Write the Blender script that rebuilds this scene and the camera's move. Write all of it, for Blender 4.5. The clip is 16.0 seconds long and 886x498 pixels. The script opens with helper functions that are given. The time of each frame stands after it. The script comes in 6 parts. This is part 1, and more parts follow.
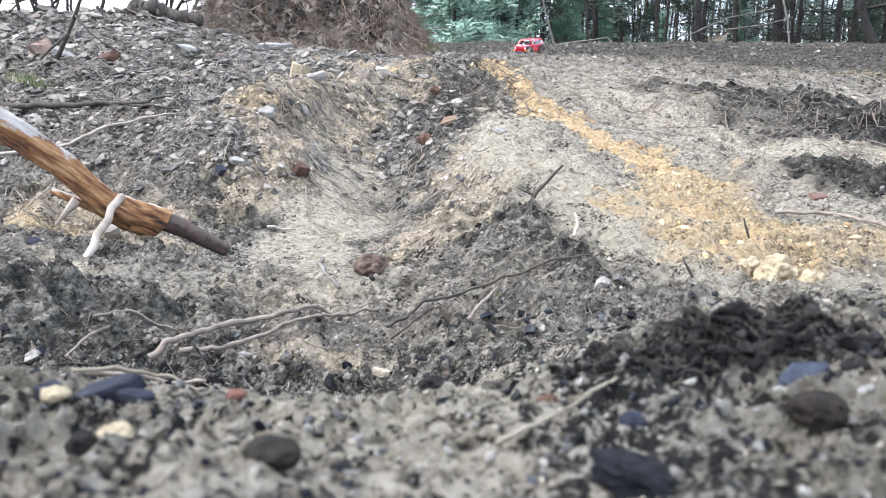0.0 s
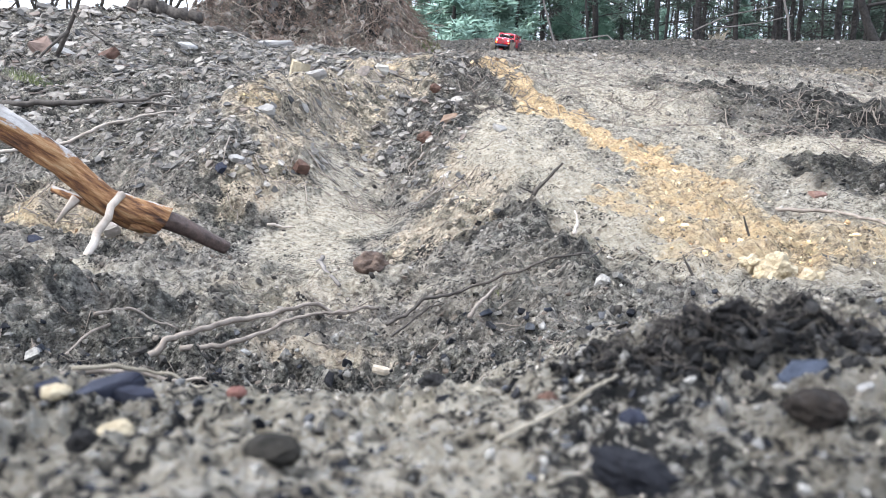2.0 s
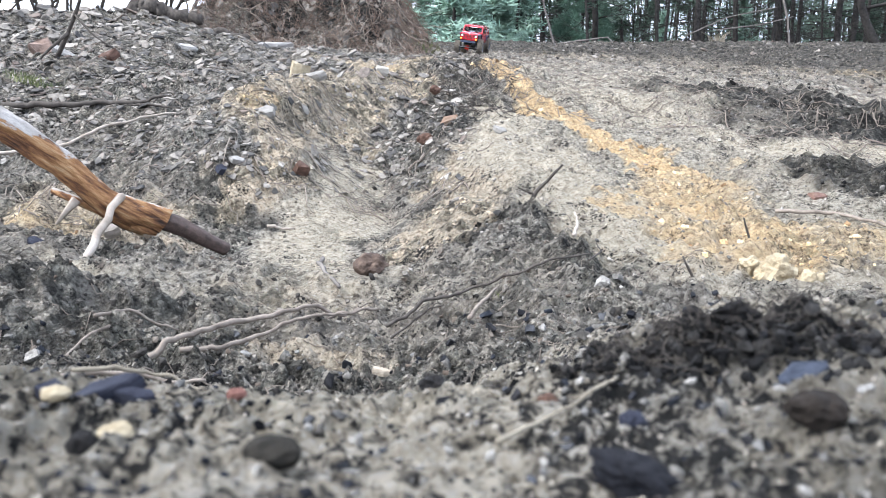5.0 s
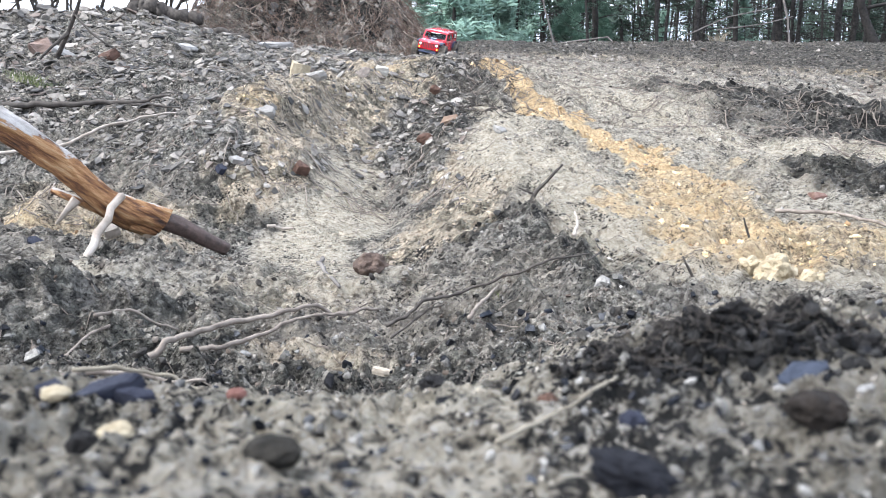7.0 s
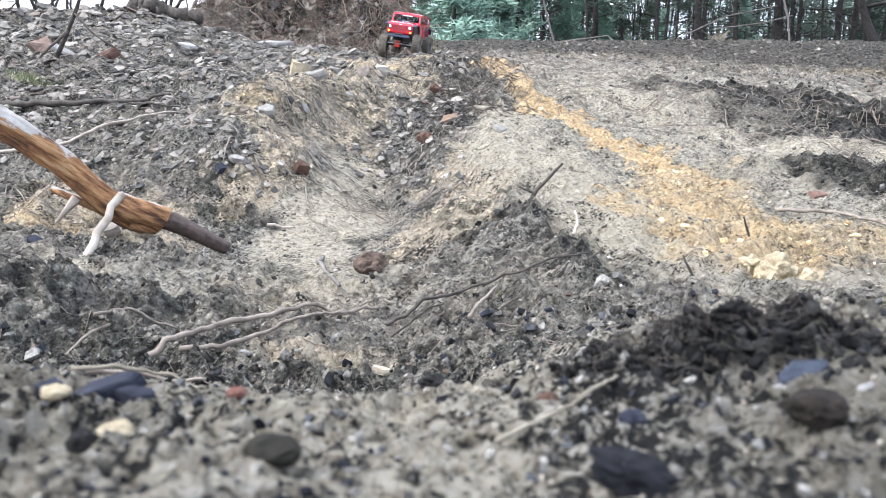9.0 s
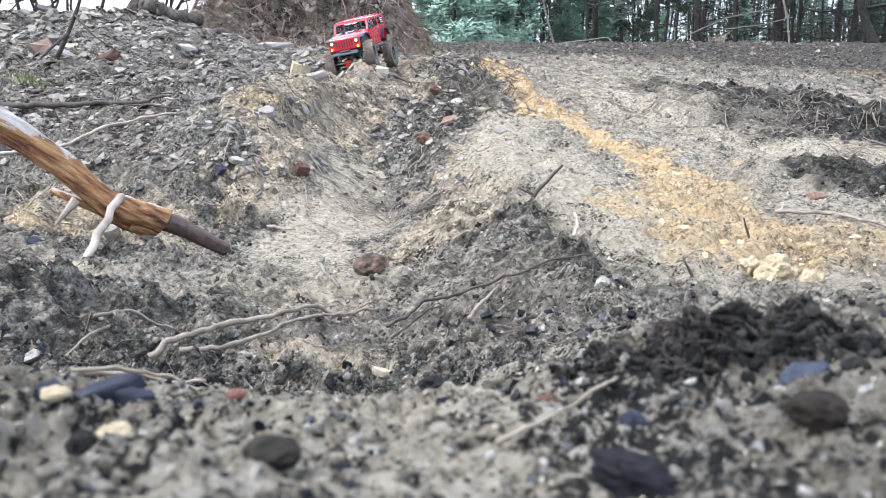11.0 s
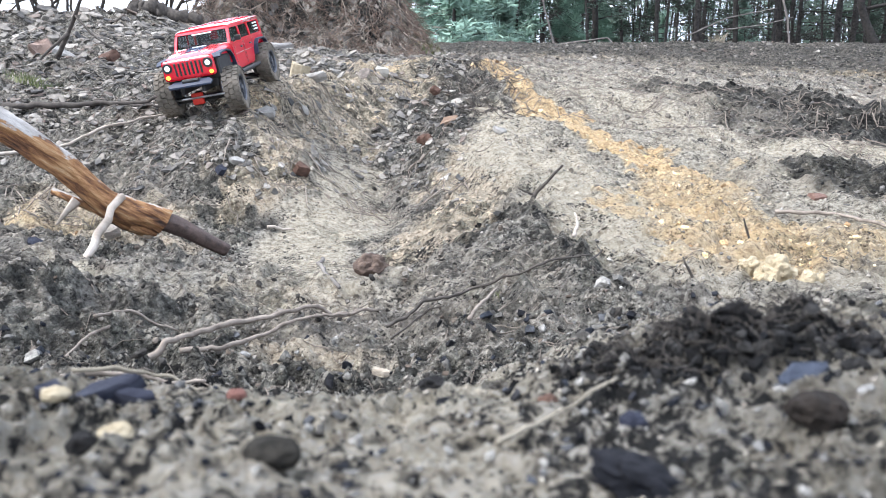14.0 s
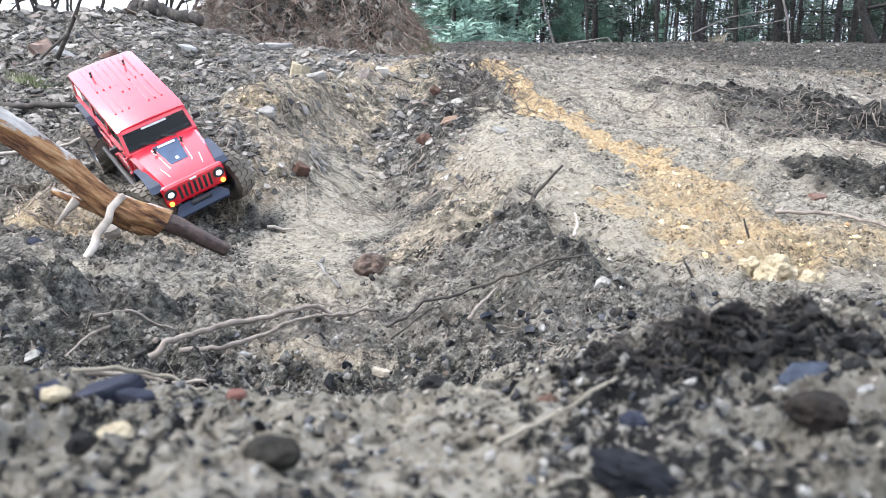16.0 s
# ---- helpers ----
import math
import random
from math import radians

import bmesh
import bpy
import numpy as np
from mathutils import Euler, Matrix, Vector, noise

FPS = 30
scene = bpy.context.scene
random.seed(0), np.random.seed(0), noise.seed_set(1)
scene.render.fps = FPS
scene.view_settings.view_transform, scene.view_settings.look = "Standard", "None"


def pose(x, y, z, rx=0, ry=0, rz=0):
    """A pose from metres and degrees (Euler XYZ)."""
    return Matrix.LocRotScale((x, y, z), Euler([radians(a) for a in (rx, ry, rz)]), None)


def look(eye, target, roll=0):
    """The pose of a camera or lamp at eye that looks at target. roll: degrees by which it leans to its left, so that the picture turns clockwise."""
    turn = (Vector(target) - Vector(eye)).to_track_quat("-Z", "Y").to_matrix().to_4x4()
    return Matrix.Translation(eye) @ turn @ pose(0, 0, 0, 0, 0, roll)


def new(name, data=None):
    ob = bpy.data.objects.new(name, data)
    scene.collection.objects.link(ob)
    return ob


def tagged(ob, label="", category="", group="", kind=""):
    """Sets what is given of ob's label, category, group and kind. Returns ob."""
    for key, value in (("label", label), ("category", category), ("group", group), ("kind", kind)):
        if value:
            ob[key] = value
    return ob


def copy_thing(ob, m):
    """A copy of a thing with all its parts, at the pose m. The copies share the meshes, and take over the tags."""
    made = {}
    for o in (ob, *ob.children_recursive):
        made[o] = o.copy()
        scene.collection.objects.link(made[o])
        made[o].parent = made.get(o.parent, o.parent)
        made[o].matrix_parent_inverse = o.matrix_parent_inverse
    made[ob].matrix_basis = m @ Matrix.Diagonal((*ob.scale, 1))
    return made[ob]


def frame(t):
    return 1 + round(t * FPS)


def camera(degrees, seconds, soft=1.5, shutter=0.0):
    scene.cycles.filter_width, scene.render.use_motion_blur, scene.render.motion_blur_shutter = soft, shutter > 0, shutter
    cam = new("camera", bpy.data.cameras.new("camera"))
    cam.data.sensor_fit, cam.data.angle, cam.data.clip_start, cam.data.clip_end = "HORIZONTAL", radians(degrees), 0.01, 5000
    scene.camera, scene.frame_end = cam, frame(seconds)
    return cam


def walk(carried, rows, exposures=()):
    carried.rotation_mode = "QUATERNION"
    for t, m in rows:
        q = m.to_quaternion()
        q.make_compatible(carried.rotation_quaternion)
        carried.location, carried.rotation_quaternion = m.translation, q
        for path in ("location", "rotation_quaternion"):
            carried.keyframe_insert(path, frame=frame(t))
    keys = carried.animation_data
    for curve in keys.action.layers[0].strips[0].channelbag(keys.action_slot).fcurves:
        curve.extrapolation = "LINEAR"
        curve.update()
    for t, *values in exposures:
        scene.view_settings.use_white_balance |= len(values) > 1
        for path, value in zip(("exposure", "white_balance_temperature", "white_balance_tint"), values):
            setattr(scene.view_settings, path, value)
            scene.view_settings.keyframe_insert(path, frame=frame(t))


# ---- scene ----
cam = camera(62.75, 16.0, soft=0.8)
cam.data.dof.use_dof = True
cam.data.dof.focus_distance = 1.4
cam.data.dof.aperture_fstop = 18.0
TILT = -9.0
# small nods of the phone: seconds, degrees
NODS = ((0.0, 0.04), (0.5, -0.04), (1.0, 0.08), (1.5, 0.04), (2.0, -0.13), (2.5, -0.04), (3.0, -0.13), (3.5, -0.04), (4.0, -0.02),
        (5.2, 0.0), (6.5, 0.04), (7.0, -0.02), (7.5, 0.04), (8.0, -0.04), (8.5, -0.13), (9.0, -0.11), (10.2, 0.0), (11.5, 0.04),
        (12.0, 0.10), (12.5, 0.04), (13.0, 0.04), (15.0, 0.04), (15.5, -0.02), (16.0, 0.04))
walk(cam, [(t, pose(0, 0, 0, 90 + TILT + a, 0, 0)) for t, a in NODS],
     exposures=((0.0, 1.62), (14.0, 1.59), (14.5, 1.37), (15.0, 1.55), (16.0, 1.57)))

# ---- sky and sun: thin bright overcast ----
SUN_EL, SUN_AZ = 52.0, -105.0
world = bpy.data.worlds.new("sky")
scene.world = world
world.use_nodes = True
wn = world.node_tree.nodes
wl = world.node_tree.links
sky = wn.new("ShaderNodeTexSky")
sky.sky_type = "NISHITA"
sky.sun_disc = False
sky.sun_elevation = radians(SUN_EL)
sky.sun_rotation = radians(SUN_AZ)
sky.dust_density = 4.0
sky.air_density = 1.2
veil = wn.new("ShaderNodeHueSaturation")
veil.inputs["Saturation"].default_value = 0.16
wl.new(sky.outputs[0], veil.inputs["Color"])
back = wn["Background"]
back.inputs["Strength"].default_value = 0.13
cloud = wn.new("ShaderNodeMix")
cloud.data_type = "RGBA"
cloud.inputs[0].default_value = 0.6
cloud.inputs[7].default_value = (6.6, 7.7, 9.9, 1)
wl.new(veil.outputs[0], cloud.inputs[6])
wl.new(cloud.outputs[2], back.inputs["Color"])

sun_data = bpy.data.lights.new("sun", "SUN")
sun_data.energy = 1.5
sun_data.angle = radians(14)
sun_data.color = (1.0, 0.985, 0.965)
sun = new("sun", sun_data)
sun.matrix_world = look((0, 0, 30), Vector((0, 0, 30)) - Vector((math.sin(radians(SUN_AZ)) * math.cos(radians(SUN_EL)),
                                                         math.cos(radians(SUN_AZ)) * math.cos(radians(SUN_EL)),
                                                         math.sin(radians(SUN_EL)))))


# ---- material helpers ----
def material(name):
    m = bpy.data.materials.new(name)
    m.use_nodes = True
    nt = m.node_tree
    return m, nt, nt.nodes["Principled BSDF"]


def node(nt, kind, **values):
    n = nt.nodes.new(kind)
    for k, v in values.items():
        n.inputs[k].default_value = v
    return n


def coords(nt, space="Object"):
    return nt.nodes.new("ShaderNodeTexCoord").outputs[space]


def noise_tex(nt, scale, detail=6.0, rough=0.6, vec=None, distortion=0.0):
    n = node(nt, "ShaderNodeTexNoise", Scale=scale, Detail=detail, Roughness=rough, Distortion=distortion)
    nt.links.new(vec if vec is not None else coords(nt), n.inputs["Vector"])
    return n.outputs["Fac"]


def ramp(nt, fac, stops):
    r = nt.nodes.new("ShaderNodeValToRGB")
    el = r.color_ramp.elements
    while len(el) < len(stops):
        el.new(0.5)
    for e, (p, c) in zip(el, stops):
        e.position = p
        e.color = (*c, 1) if len(c) == 3 else c
    nt.links.new(fac, r.inputs["Fac"])
    return r.outputs["Color"]


def mix(nt, fac, a, b, blend="MIX"):
    n = nt.nodes.new("ShaderNodeMix")
    n.data_type, n.blend_type = "RGBA", blend
    for sock, v in ((n.inputs[0], fac), (n.inputs[6], a), (n.inputs[7], b)):
        if isinstance(v, (int, float)):
            sock.default_value = v
        elif isinstance(v, tuple):
            sock.default_value = (*v, 1)
        else:
            nt.links.new(v, sock)
    return n.outputs[2]


def maths(nt, op, a, b=0.0, clamp=False):
    n = nt.nodes.new("ShaderNodeMath")
    n.operation, n.use_clamp = op, clamp
    for sock, v in ((n.inputs[0], a), (n.inputs[1], b)):
        if isinstance(v, (int, float)):
            sock.default_value = v
        else:
            nt.links.new(v, sock)
    return n.outputs[0]


def bump(nt, bsdf, height, strength=0.5, distance=0.01):
    b = node(nt, "ShaderNodeBump", Strength=strength, Distance=distance)
    nt.links.new(height, b.inputs["Height"])
    nt.links.new(b.outputs[0], bsdf.inputs["Normal"])


def simple(name, a, b, scale, rough=0.7, metal=0.0, bump_amount=0.3, dist=0.002, random_tint=0.0):
    """Two tones mixed by coarse and fine noise, with fine relief."""
    m, nt, bs = material(name)
    f = noise_tex(nt, scale, 8, 0.65)
    col = ramp(nt, f, [(0.3, a), (0.7, b)])
    if random_tint:
        info = nt.nodes.new("ShaderNodeObjectInfo")
        v = maths(nt, "ADD", maths(nt, "MULTIPLY", info.outputs["Random"], random_tint), 1 - random_tint / 2)
        col = mix(nt, 1.0, col, nt_rgb(nt, v), "MULTIPLY")
    nt.links.new(col, bs.inputs["Base Color"])
    bs.inputs["Roughness"].default_value = rough
    if rough > 0.7:
        bs.inputs["Specular IOR Level"].default_value = 0.18
    bs.inputs["Metallic"].default_value = metal
    if bump_amount:
        bump(nt, bs, noise_tex(nt, scale * 4, 6, 0.7), bump_amount, dist)
    return m


def deepen(nt, col, gamma=1.45, gain=1.42):
    """Widens the spread between the dark and the light grains of a soil or stone."""
    g = node(nt, "ShaderNodeGamma", Gamma=gamma)
    nt.links.new(col, g.inputs["Color"])
    hs = node(nt, "ShaderNodeHueSaturation", Saturation=0.72)
    nt.links.new(mix(nt, 1.0, g.outputs[0], (gain, gain, gain), "MULTIPLY"), hs.inputs["Color"])
    return hs.outputs[0]


def nt_rgb(nt, v):
    c = nt.nodes.new("ShaderNodeCombineColor")
    for i in range(3):
        nt.links.new(v, c.inputs[i])
    return c.outputs[0]


# ---- ground material: grey loam, ochre sand, black humus and pale sand, by the soil layers ----
def ground_material():
    m, nt, bs = material("pit_soil")
    at = nt.nodes.new("ShaderNodeAttribute")
    at.attribute_name = "soil"
    sep = nt.nodes.new("ShaderNodeSeparateColor")
    nt.links.new(at.outputs["Color"], sep.inputs[0])
    v = coords(nt)
    big = noise_tex(nt, 2.3, 8, 0.62, v, 0.4)
    mid = noise_tex(nt, 17, 9, 0.68, v, 0.3)
    fine = noise_tex(nt, 95, 8, 0.72, v)
    grit = noise_tex(nt, 420, 5, 0.7, v)

    def soft(mask, lo=0.25, hi=0.80):
        k = maths(nt, "ADD", mask, maths(nt, "MULTIPLY", maths(nt, "SUBTRACT", mid, 0.5), 1.0))
        k = maths(nt, "ADD", k, maths(nt, "MULTIPLY", maths(nt, "SUBTRACT", fine, 0.5), 0.7))
        r = nt.nodes.new("ShaderNodeMapRange")
        r.inputs[1].default_value, r.inputs[2].default_value = lo, hi
        nt.links.new(k, r.inputs[0])
        return r.outputs[0]

    loam = ramp(nt, fine, [(0.36, (0.045, 0.041, 0.038)), (0.44, (0.19, 0.176, 0.158)), (0.53, (0.36, 0.335, 0.295)), (0.66, (0.53, 0.50, 0.45))])
    loam = mix(nt, ramp(nt, big, [(0.40, (0, 0, 0)), (0.66, (0.75, 0.75, 0.75))]), loam,
               ramp(nt, mid, [(0.38, (0.16, 0.135, 0.112)), (0.62, (0.44, 0.385, 0.315))]))
    pale = ramp(nt, fine, [(0.36, (0.31, 0.255, 0.185)), (0.48, (0.47, 0.415, 0.32)), (0.64, (0.585, 0.535, 0.44))])
    ochre = ramp(nt, fine, [(0.36, (0.36, 0.225, 0.085)), (0.48, (0.58, 0.40, 0.165)), (0.64, (0.67, 0.53, 0.28))])
    dark = ramp(nt, fine, [(0.38, (0.012, 0.0115, 0.012)), (0.50, (0.050, 0.048, 0.047)), (0.66, (0.24, 0.23, 0.215))])
    tan = ramp(nt, fine, [(0.36, (0.25, 0.185, 0.125)), (0.48, (0.49, 0.405, 0.295)), (0.64, (0.62, 0.54, 0.42))])
    ta = nt.nodes.new("ShaderNodeAttribute")
    ta.attribute_name = "tan_sand"
    col = mix(nt, soft(ta.outputs["Fac"]), loam, tan)
    col = mix(nt, soft(sep.outputs[2]), col, pale)
    col = mix(nt, soft(sep.outputs[0]), col, ochre)
    col = mix(nt, soft(sep.outputs[1]), col, dark)
    # humus grains through the sand, in drifts, and pale grit
    spot = noise_tex(nt, 210, 6, 0.65, v, 0.2)
    drift = maths(nt, "MULTIPLY", maths(nt, "SUBTRACT", noise_tex(nt, 13, 6, 0.65, v, 0.5), 0.52), 0.9)
    rim = maths(nt, "MULTIPLY", at.outputs["Alpha"], 0.09)
    grains = ramp(nt, maths(nt, "SUBTRACT", maths(nt, "ADD", spot, drift), rim), [(0.30, (0.95, 0.95, 0.95)), (0.40, (0, 0, 0))])
    col = mix(nt, maths(nt, "MULTIPLY", grains, maths(nt, "SUBTRACT", 1.0, maths(nt, "MULTIPLY", sep.outputs[0], 0.6))), col, (0.026, 0.026, 0.029))
    col = mix(nt, ramp(nt, maths(nt, "ADD", spot, maths(nt, "MULTIPLY", rim, 0.5)), [(0.58, (0, 0, 0)), (0.68, (0.7, 0.7, 0.7))]), col, mix(nt, sep.outputs[1], (0.60, 0.575, 0.53), (0.10, 0.095, 0.09)))
    col = mix(nt, ramp(nt, grit, [(0.30, (0.6, 0.6, 0.6)), (0.38, (0, 0, 0))]), col, (0.065, 0.058, 0.050))
    col = mix(nt, ramp(nt, grit, [(0.66, (0, 0, 0)), (0.74, (0.5, 0.5, 0.5))]), col, mix(nt, sep.outputs[1], (0.62, 0.58, 0.52), (0.12, 0.11, 0.10)))
    # crumbs: every cell has its own tone, with cracks between
    wv = nt.nodes.new("ShaderNodeVectorMath")
    wv.operation = "MULTIPLY_ADD"
    nz = node(nt, "ShaderNodeTexNoise", Scale=70.0, Detail=4.0)
    nt.links.new(v, nz.inputs["Vector"])
    nt.links.new(nz.outputs["Color"], wv.inputs[0])
    wv.inputs[1].default_value = (0.018, 0.018, 0.018)
    nt.links.new(v, wv.inputs[2])
    lumps = None
    crumbly = ramp(nt, maths(nt, "ADD", noise_tex(nt, 7, 5, 0.6, v, 0.5), maths(nt, "MULTIPLY", maths(nt, "SUBTRACT", sep.outputs[1], sep.outputs[2]), 0.22)),
                   [(0.40, (0.15, 0.15, 0.15)), (0.58, (1, 1, 1))])
    for scale, weight in ((38.0, 0.9), (115.0, 0.6), (330.0, 0.35)):
        vo = node(nt, "ShaderNodeTexVoronoi", Scale=scale, Randomness=1.0)
        nt.links.new(wv.outputs[0], vo.inputs["Vector"])
        sc = nt.nodes.new("ShaderNodeSeparateColor")
        nt.links.new(vo.outputs["Color"], sc.inputs[0])
        tone = ramp(nt, sc.outputs[0], [(0.0, (0.20, 0.195, 0.19)), (0.3, (0.70, 0.745, 0.74)), (0.7, (1.08, 1.07, 1.05)), (1.0, (1.42, 1.40, 1.36))])
        col = mix(nt, maths(nt, "MULTIPLY", crumbly, weight * 0.85), col, mix(nt, 1.0, col, tone, "MULTIPLY"))
        hgt = maths(nt, "MULTIPLY", maths(nt, "SUBTRACT", sc.outputs[1], maths(nt, "MULTIPLY", vo.outputs["Distance"], 1.6)), weight)
        lumps = hgt if lumps is None else maths(nt, "ADD", lumps, hgt)
    nt.links.new(deepen(nt, col), bs.inputs["Base Color"])
    bs.inputs["Roughness"].default_value = 0.92
    bs.inputs["Specular IOR Level"].default_value = 0.25
    h = maths(nt, "ADD", maths(nt, "MULTIPLY", fine, 0.7), maths(nt, "MULTIPLY", grit, 0.3))
    h = maths(nt, "ADD", h, maths(nt, "MULTIPLY", mid, 1.5))
    h = maths(nt, "ADD", h, maths(nt, "MULTIPLY", maths(nt, "MULTIPLY", lumps, crumbly), 0.75))
    bump(nt, bs, h, 1.0, 0.028)
    return m


M_GROUND = ground_material()


def stone_material(name, island):
    m, nt, bs = material(name)
    if island:
        rnd = nt.nodes.new("ShaderNodeNewGeometry").outputs["Random Per Island"]
    else:
        rnd = nt.nodes.new("ShaderNodeObjectInfo").outputs["Random"]
    tone = ramp(nt, rnd, [(0.0, (0.075, 0.072, 0.073)), (0.30, (0.16, 0.15, 0.14)), (0.55, (0.25, 0.228, 0.203)), (0.64, (0.20, 0.145, 0.115)),
                          (0.74, (0.28, 0.26, 0.235)), (0.92, (0.33, 0.305, 0.275)), (1.0, (0.38, 0.36, 0.33))])
    v = coords(nt)
    f = noise_tex(nt, 60, 8, 0.7, v)
    col = mix(nt, 1.0, tone, ramp(nt, f, [(0.3, (0.55, 0.54, 0.53)), (0.7, (1.2, 1.17, 1.12))]), "MULTIPLY")
    col = mix(nt, ramp(nt, noise_tex(nt, 25, 5, 0.6, v), [(0.52, (0, 0, 0)), (0.66, (0.5, 0.5, 0.5))]), col, (0.32, 0.29, 0.245))
    nt.links.new(deepen(nt, col), bs.inputs["Base Color"])
    bs.inputs["Roughness"].default_value = 0.78
    bump(nt, bs, f, 0.4, 0.004)
    return m


M_SHARDS = stone_material("shale_shards", True)


M_BARE_WOOD = simple("weathered_wood", (0.22, 0.18, 0.145), (0.47, 0.42, 0.37), 30, 0.8, 0, 0.4, 0.003)
M_TWIG = simple("grey_twig", (0.10, 0.082, 0.070), (0.31, 0.265, 0.225), 45, 0.85, 0, 0.4, 0.002)
M_DARK_TWIG = simple("dark_twig", (0.035, 0.030, 0.027), (0.10, 0.088, 0.078), 45, 0.85, 0, 0.4, 0.002)
M_ROOT = simple("roots", (0.045, 0.032, 0.027), (0.23, 0.165, 0.13), 12, 0.9, 0, 0.3, 0.003)
M_BARK = simple("pine_bark", (0.014, 0.013, 0.013), (0.055, 0.050, 0.047), 9, 0.95, 0, 0.6, 0.02)
M_GREY_WOOD = simple("grey_dead_wood", (0.09, 0.08, 0.075), (0.22, 0.20, 0.185), 12, 0.85, 0, 0.3, 0.004)
M_STRAW = simple("dry_straw", (0.15, 0.13, 0.10), (0.32, 0.285, 0.225), 30, 0.8, 0, 0.2, 0.002)


def needles_material(name, a, b):
    m, nt, bs = material(name)
    geo = nt.nodes.new("ShaderNodeNewGeometry").outputs["Random Per Island"]
    nt.links.new(ramp(nt, geo, [(0.0, a), (1.0, b)]), bs.inputs["Base Color"])
    bs.inputs["Roughness"].default_value = 0.7
    return m


M_NEEDLES = needles_material("pine_needles", (0.025, 0.050, 0.036), (0.075, 0.12, 0.085))
M_YOUNG = needles_material("young_pine_needles", (0.11, 0.20, 0.155), (0.27, 0.40, 0.32))
M_MOSS = needles_material("moss", (0.05, 0.075, 0.025), (0.15, 0.16, 0.06))


def log_material():
    """Peeling bark over orange-brown wood, grey lichen on the upper side and a dark wet end."""
    m, nt, bs = material("peeling_branch")
    v = coords(nt)
    sep = nt.nodes.new("ShaderNodeSeparateXYZ")
    nt.links.new(v, sep.inputs[0])
    st = nt.nodes.new("ShaderNodeMapping")
    st.inputs["Scale"].default_value = (4, 26, 26)
    nt.links.new(v, st.inputs[0])
    f = noise_tex(nt, 3.0, 9, 0.68, st.outputs[0])
    col = ramp(nt, f, [(0.34, (0.022, 0.012, 0.008)), (0.43, (0.12, 0.050, 0.022)), (0.52, (0.27, 0.130, 0.052)), (0.60, (0.38, 0.22, 0.105)), (0.70, (0.50, 0.37, 0.24))])
    g = noise_tex(nt, 24, 8, 0.7, v)
    nrm = nt.nodes.new("ShaderNodeNewGeometry").outputs["Normal"]
    sn = nt.nodes.new("ShaderNodeSeparateXYZ")
    nt.links.new(nrm, sn.inputs[0])
    crust = maths(nt, "MULTIPLY", maths(nt, "ADD", sep.outputs[0], 0.24), -2.2)
    crust = maths(nt, "MAXIMUM", crust, -0.12)
    up = maths(nt, "ADD", maths(nt, "MULTIPLY", sn.outputs[2], 0.75), maths(nt, "MULTIPLY", maths(nt, "SUBTRACT", g, 0.5), 2.0))
    up = maths(nt, "ADD", up, crust)
    col = mix(nt, ramp(nt, up, [(0.50, (0, 0, 0)), (0.62, (0.95, 0.95, 0.95))]), col, ramp(nt, g, [(0.3, (0.15, 0.14, 0.13)), (0.5, (0.32, 0.30, 0.28)), (0.7, (0.50, 0.475, 0.45))]))
    nt.links.new(col, bs.inputs["Base Color"])
    bs.inputs["Roughness"].default_value = 0.8
    bump(nt, bs, maths(nt, "ADD", f, maths(nt, "MULTIPLY", g, 0.5)), 0.7, 0.008)
    return m


M_LOG = log_material()
M_CORE = simple("wet_core_wood", (0.022, 0.014, 0.012), (0.115, 0.075, 0.062), 60, 0.6, 0, 0.6, 0.004)


# ---- the ground: profiles of the slope along seven lanes ----
def grad_noise(x, y, seed=0):
    """Smooth gradient noise, about -0.7 to 0.7."""
    xi, yi = np.floor(x).astype(np.int64), np.floor(y).astype(np.int64)
    xf, yf = x - xi, y - yi
    u, v = xf * xf * xf * (xf * (xf * 6 - 15) + 10), yf * yf * yf * (yf * (yf * 6 - 15) + 10)

    def corner(dx, dy):
        n = ((xi + dx) * 374761393 + (yi + dy) * 668265263 + seed * 1274126177) & 0x7FFFFFFF
        n = ((n ^ (n >> 13)) * 1103515245 + 12345) & 0x7FFFFFFF
        n = ((n ^ (n >> 15)) * 69069 + 1) & 0x7FFFFFFF
        a = (n % 8192) * (2 * np.pi / 8192)
        return np.cos(a) * (xf - dx) + np.sin(a) * (yf - dy)

    top = corner(0, 0) * (1 - u) + corner(1, 0) * u
    low = corner(0, 1) * (1 - u) + corner(1, 1) * u
    return top * (1 - v) + low * v


def fbm(x, y, wave, octaves, seed=0, gain=0.5):
    s = np.zeros_like(x)
    a = 1.0
    for i in range(octaves):
        s += a * grad_noise(x / wave + 17.3 * i, y / wave - 9.1 * i, seed + i)
        a *= gain
        wave *= 0.5
    return s


def smooth01(t):
    t = np.clip(t, 0, 1)
    return t * t * (3 - 2 * t)


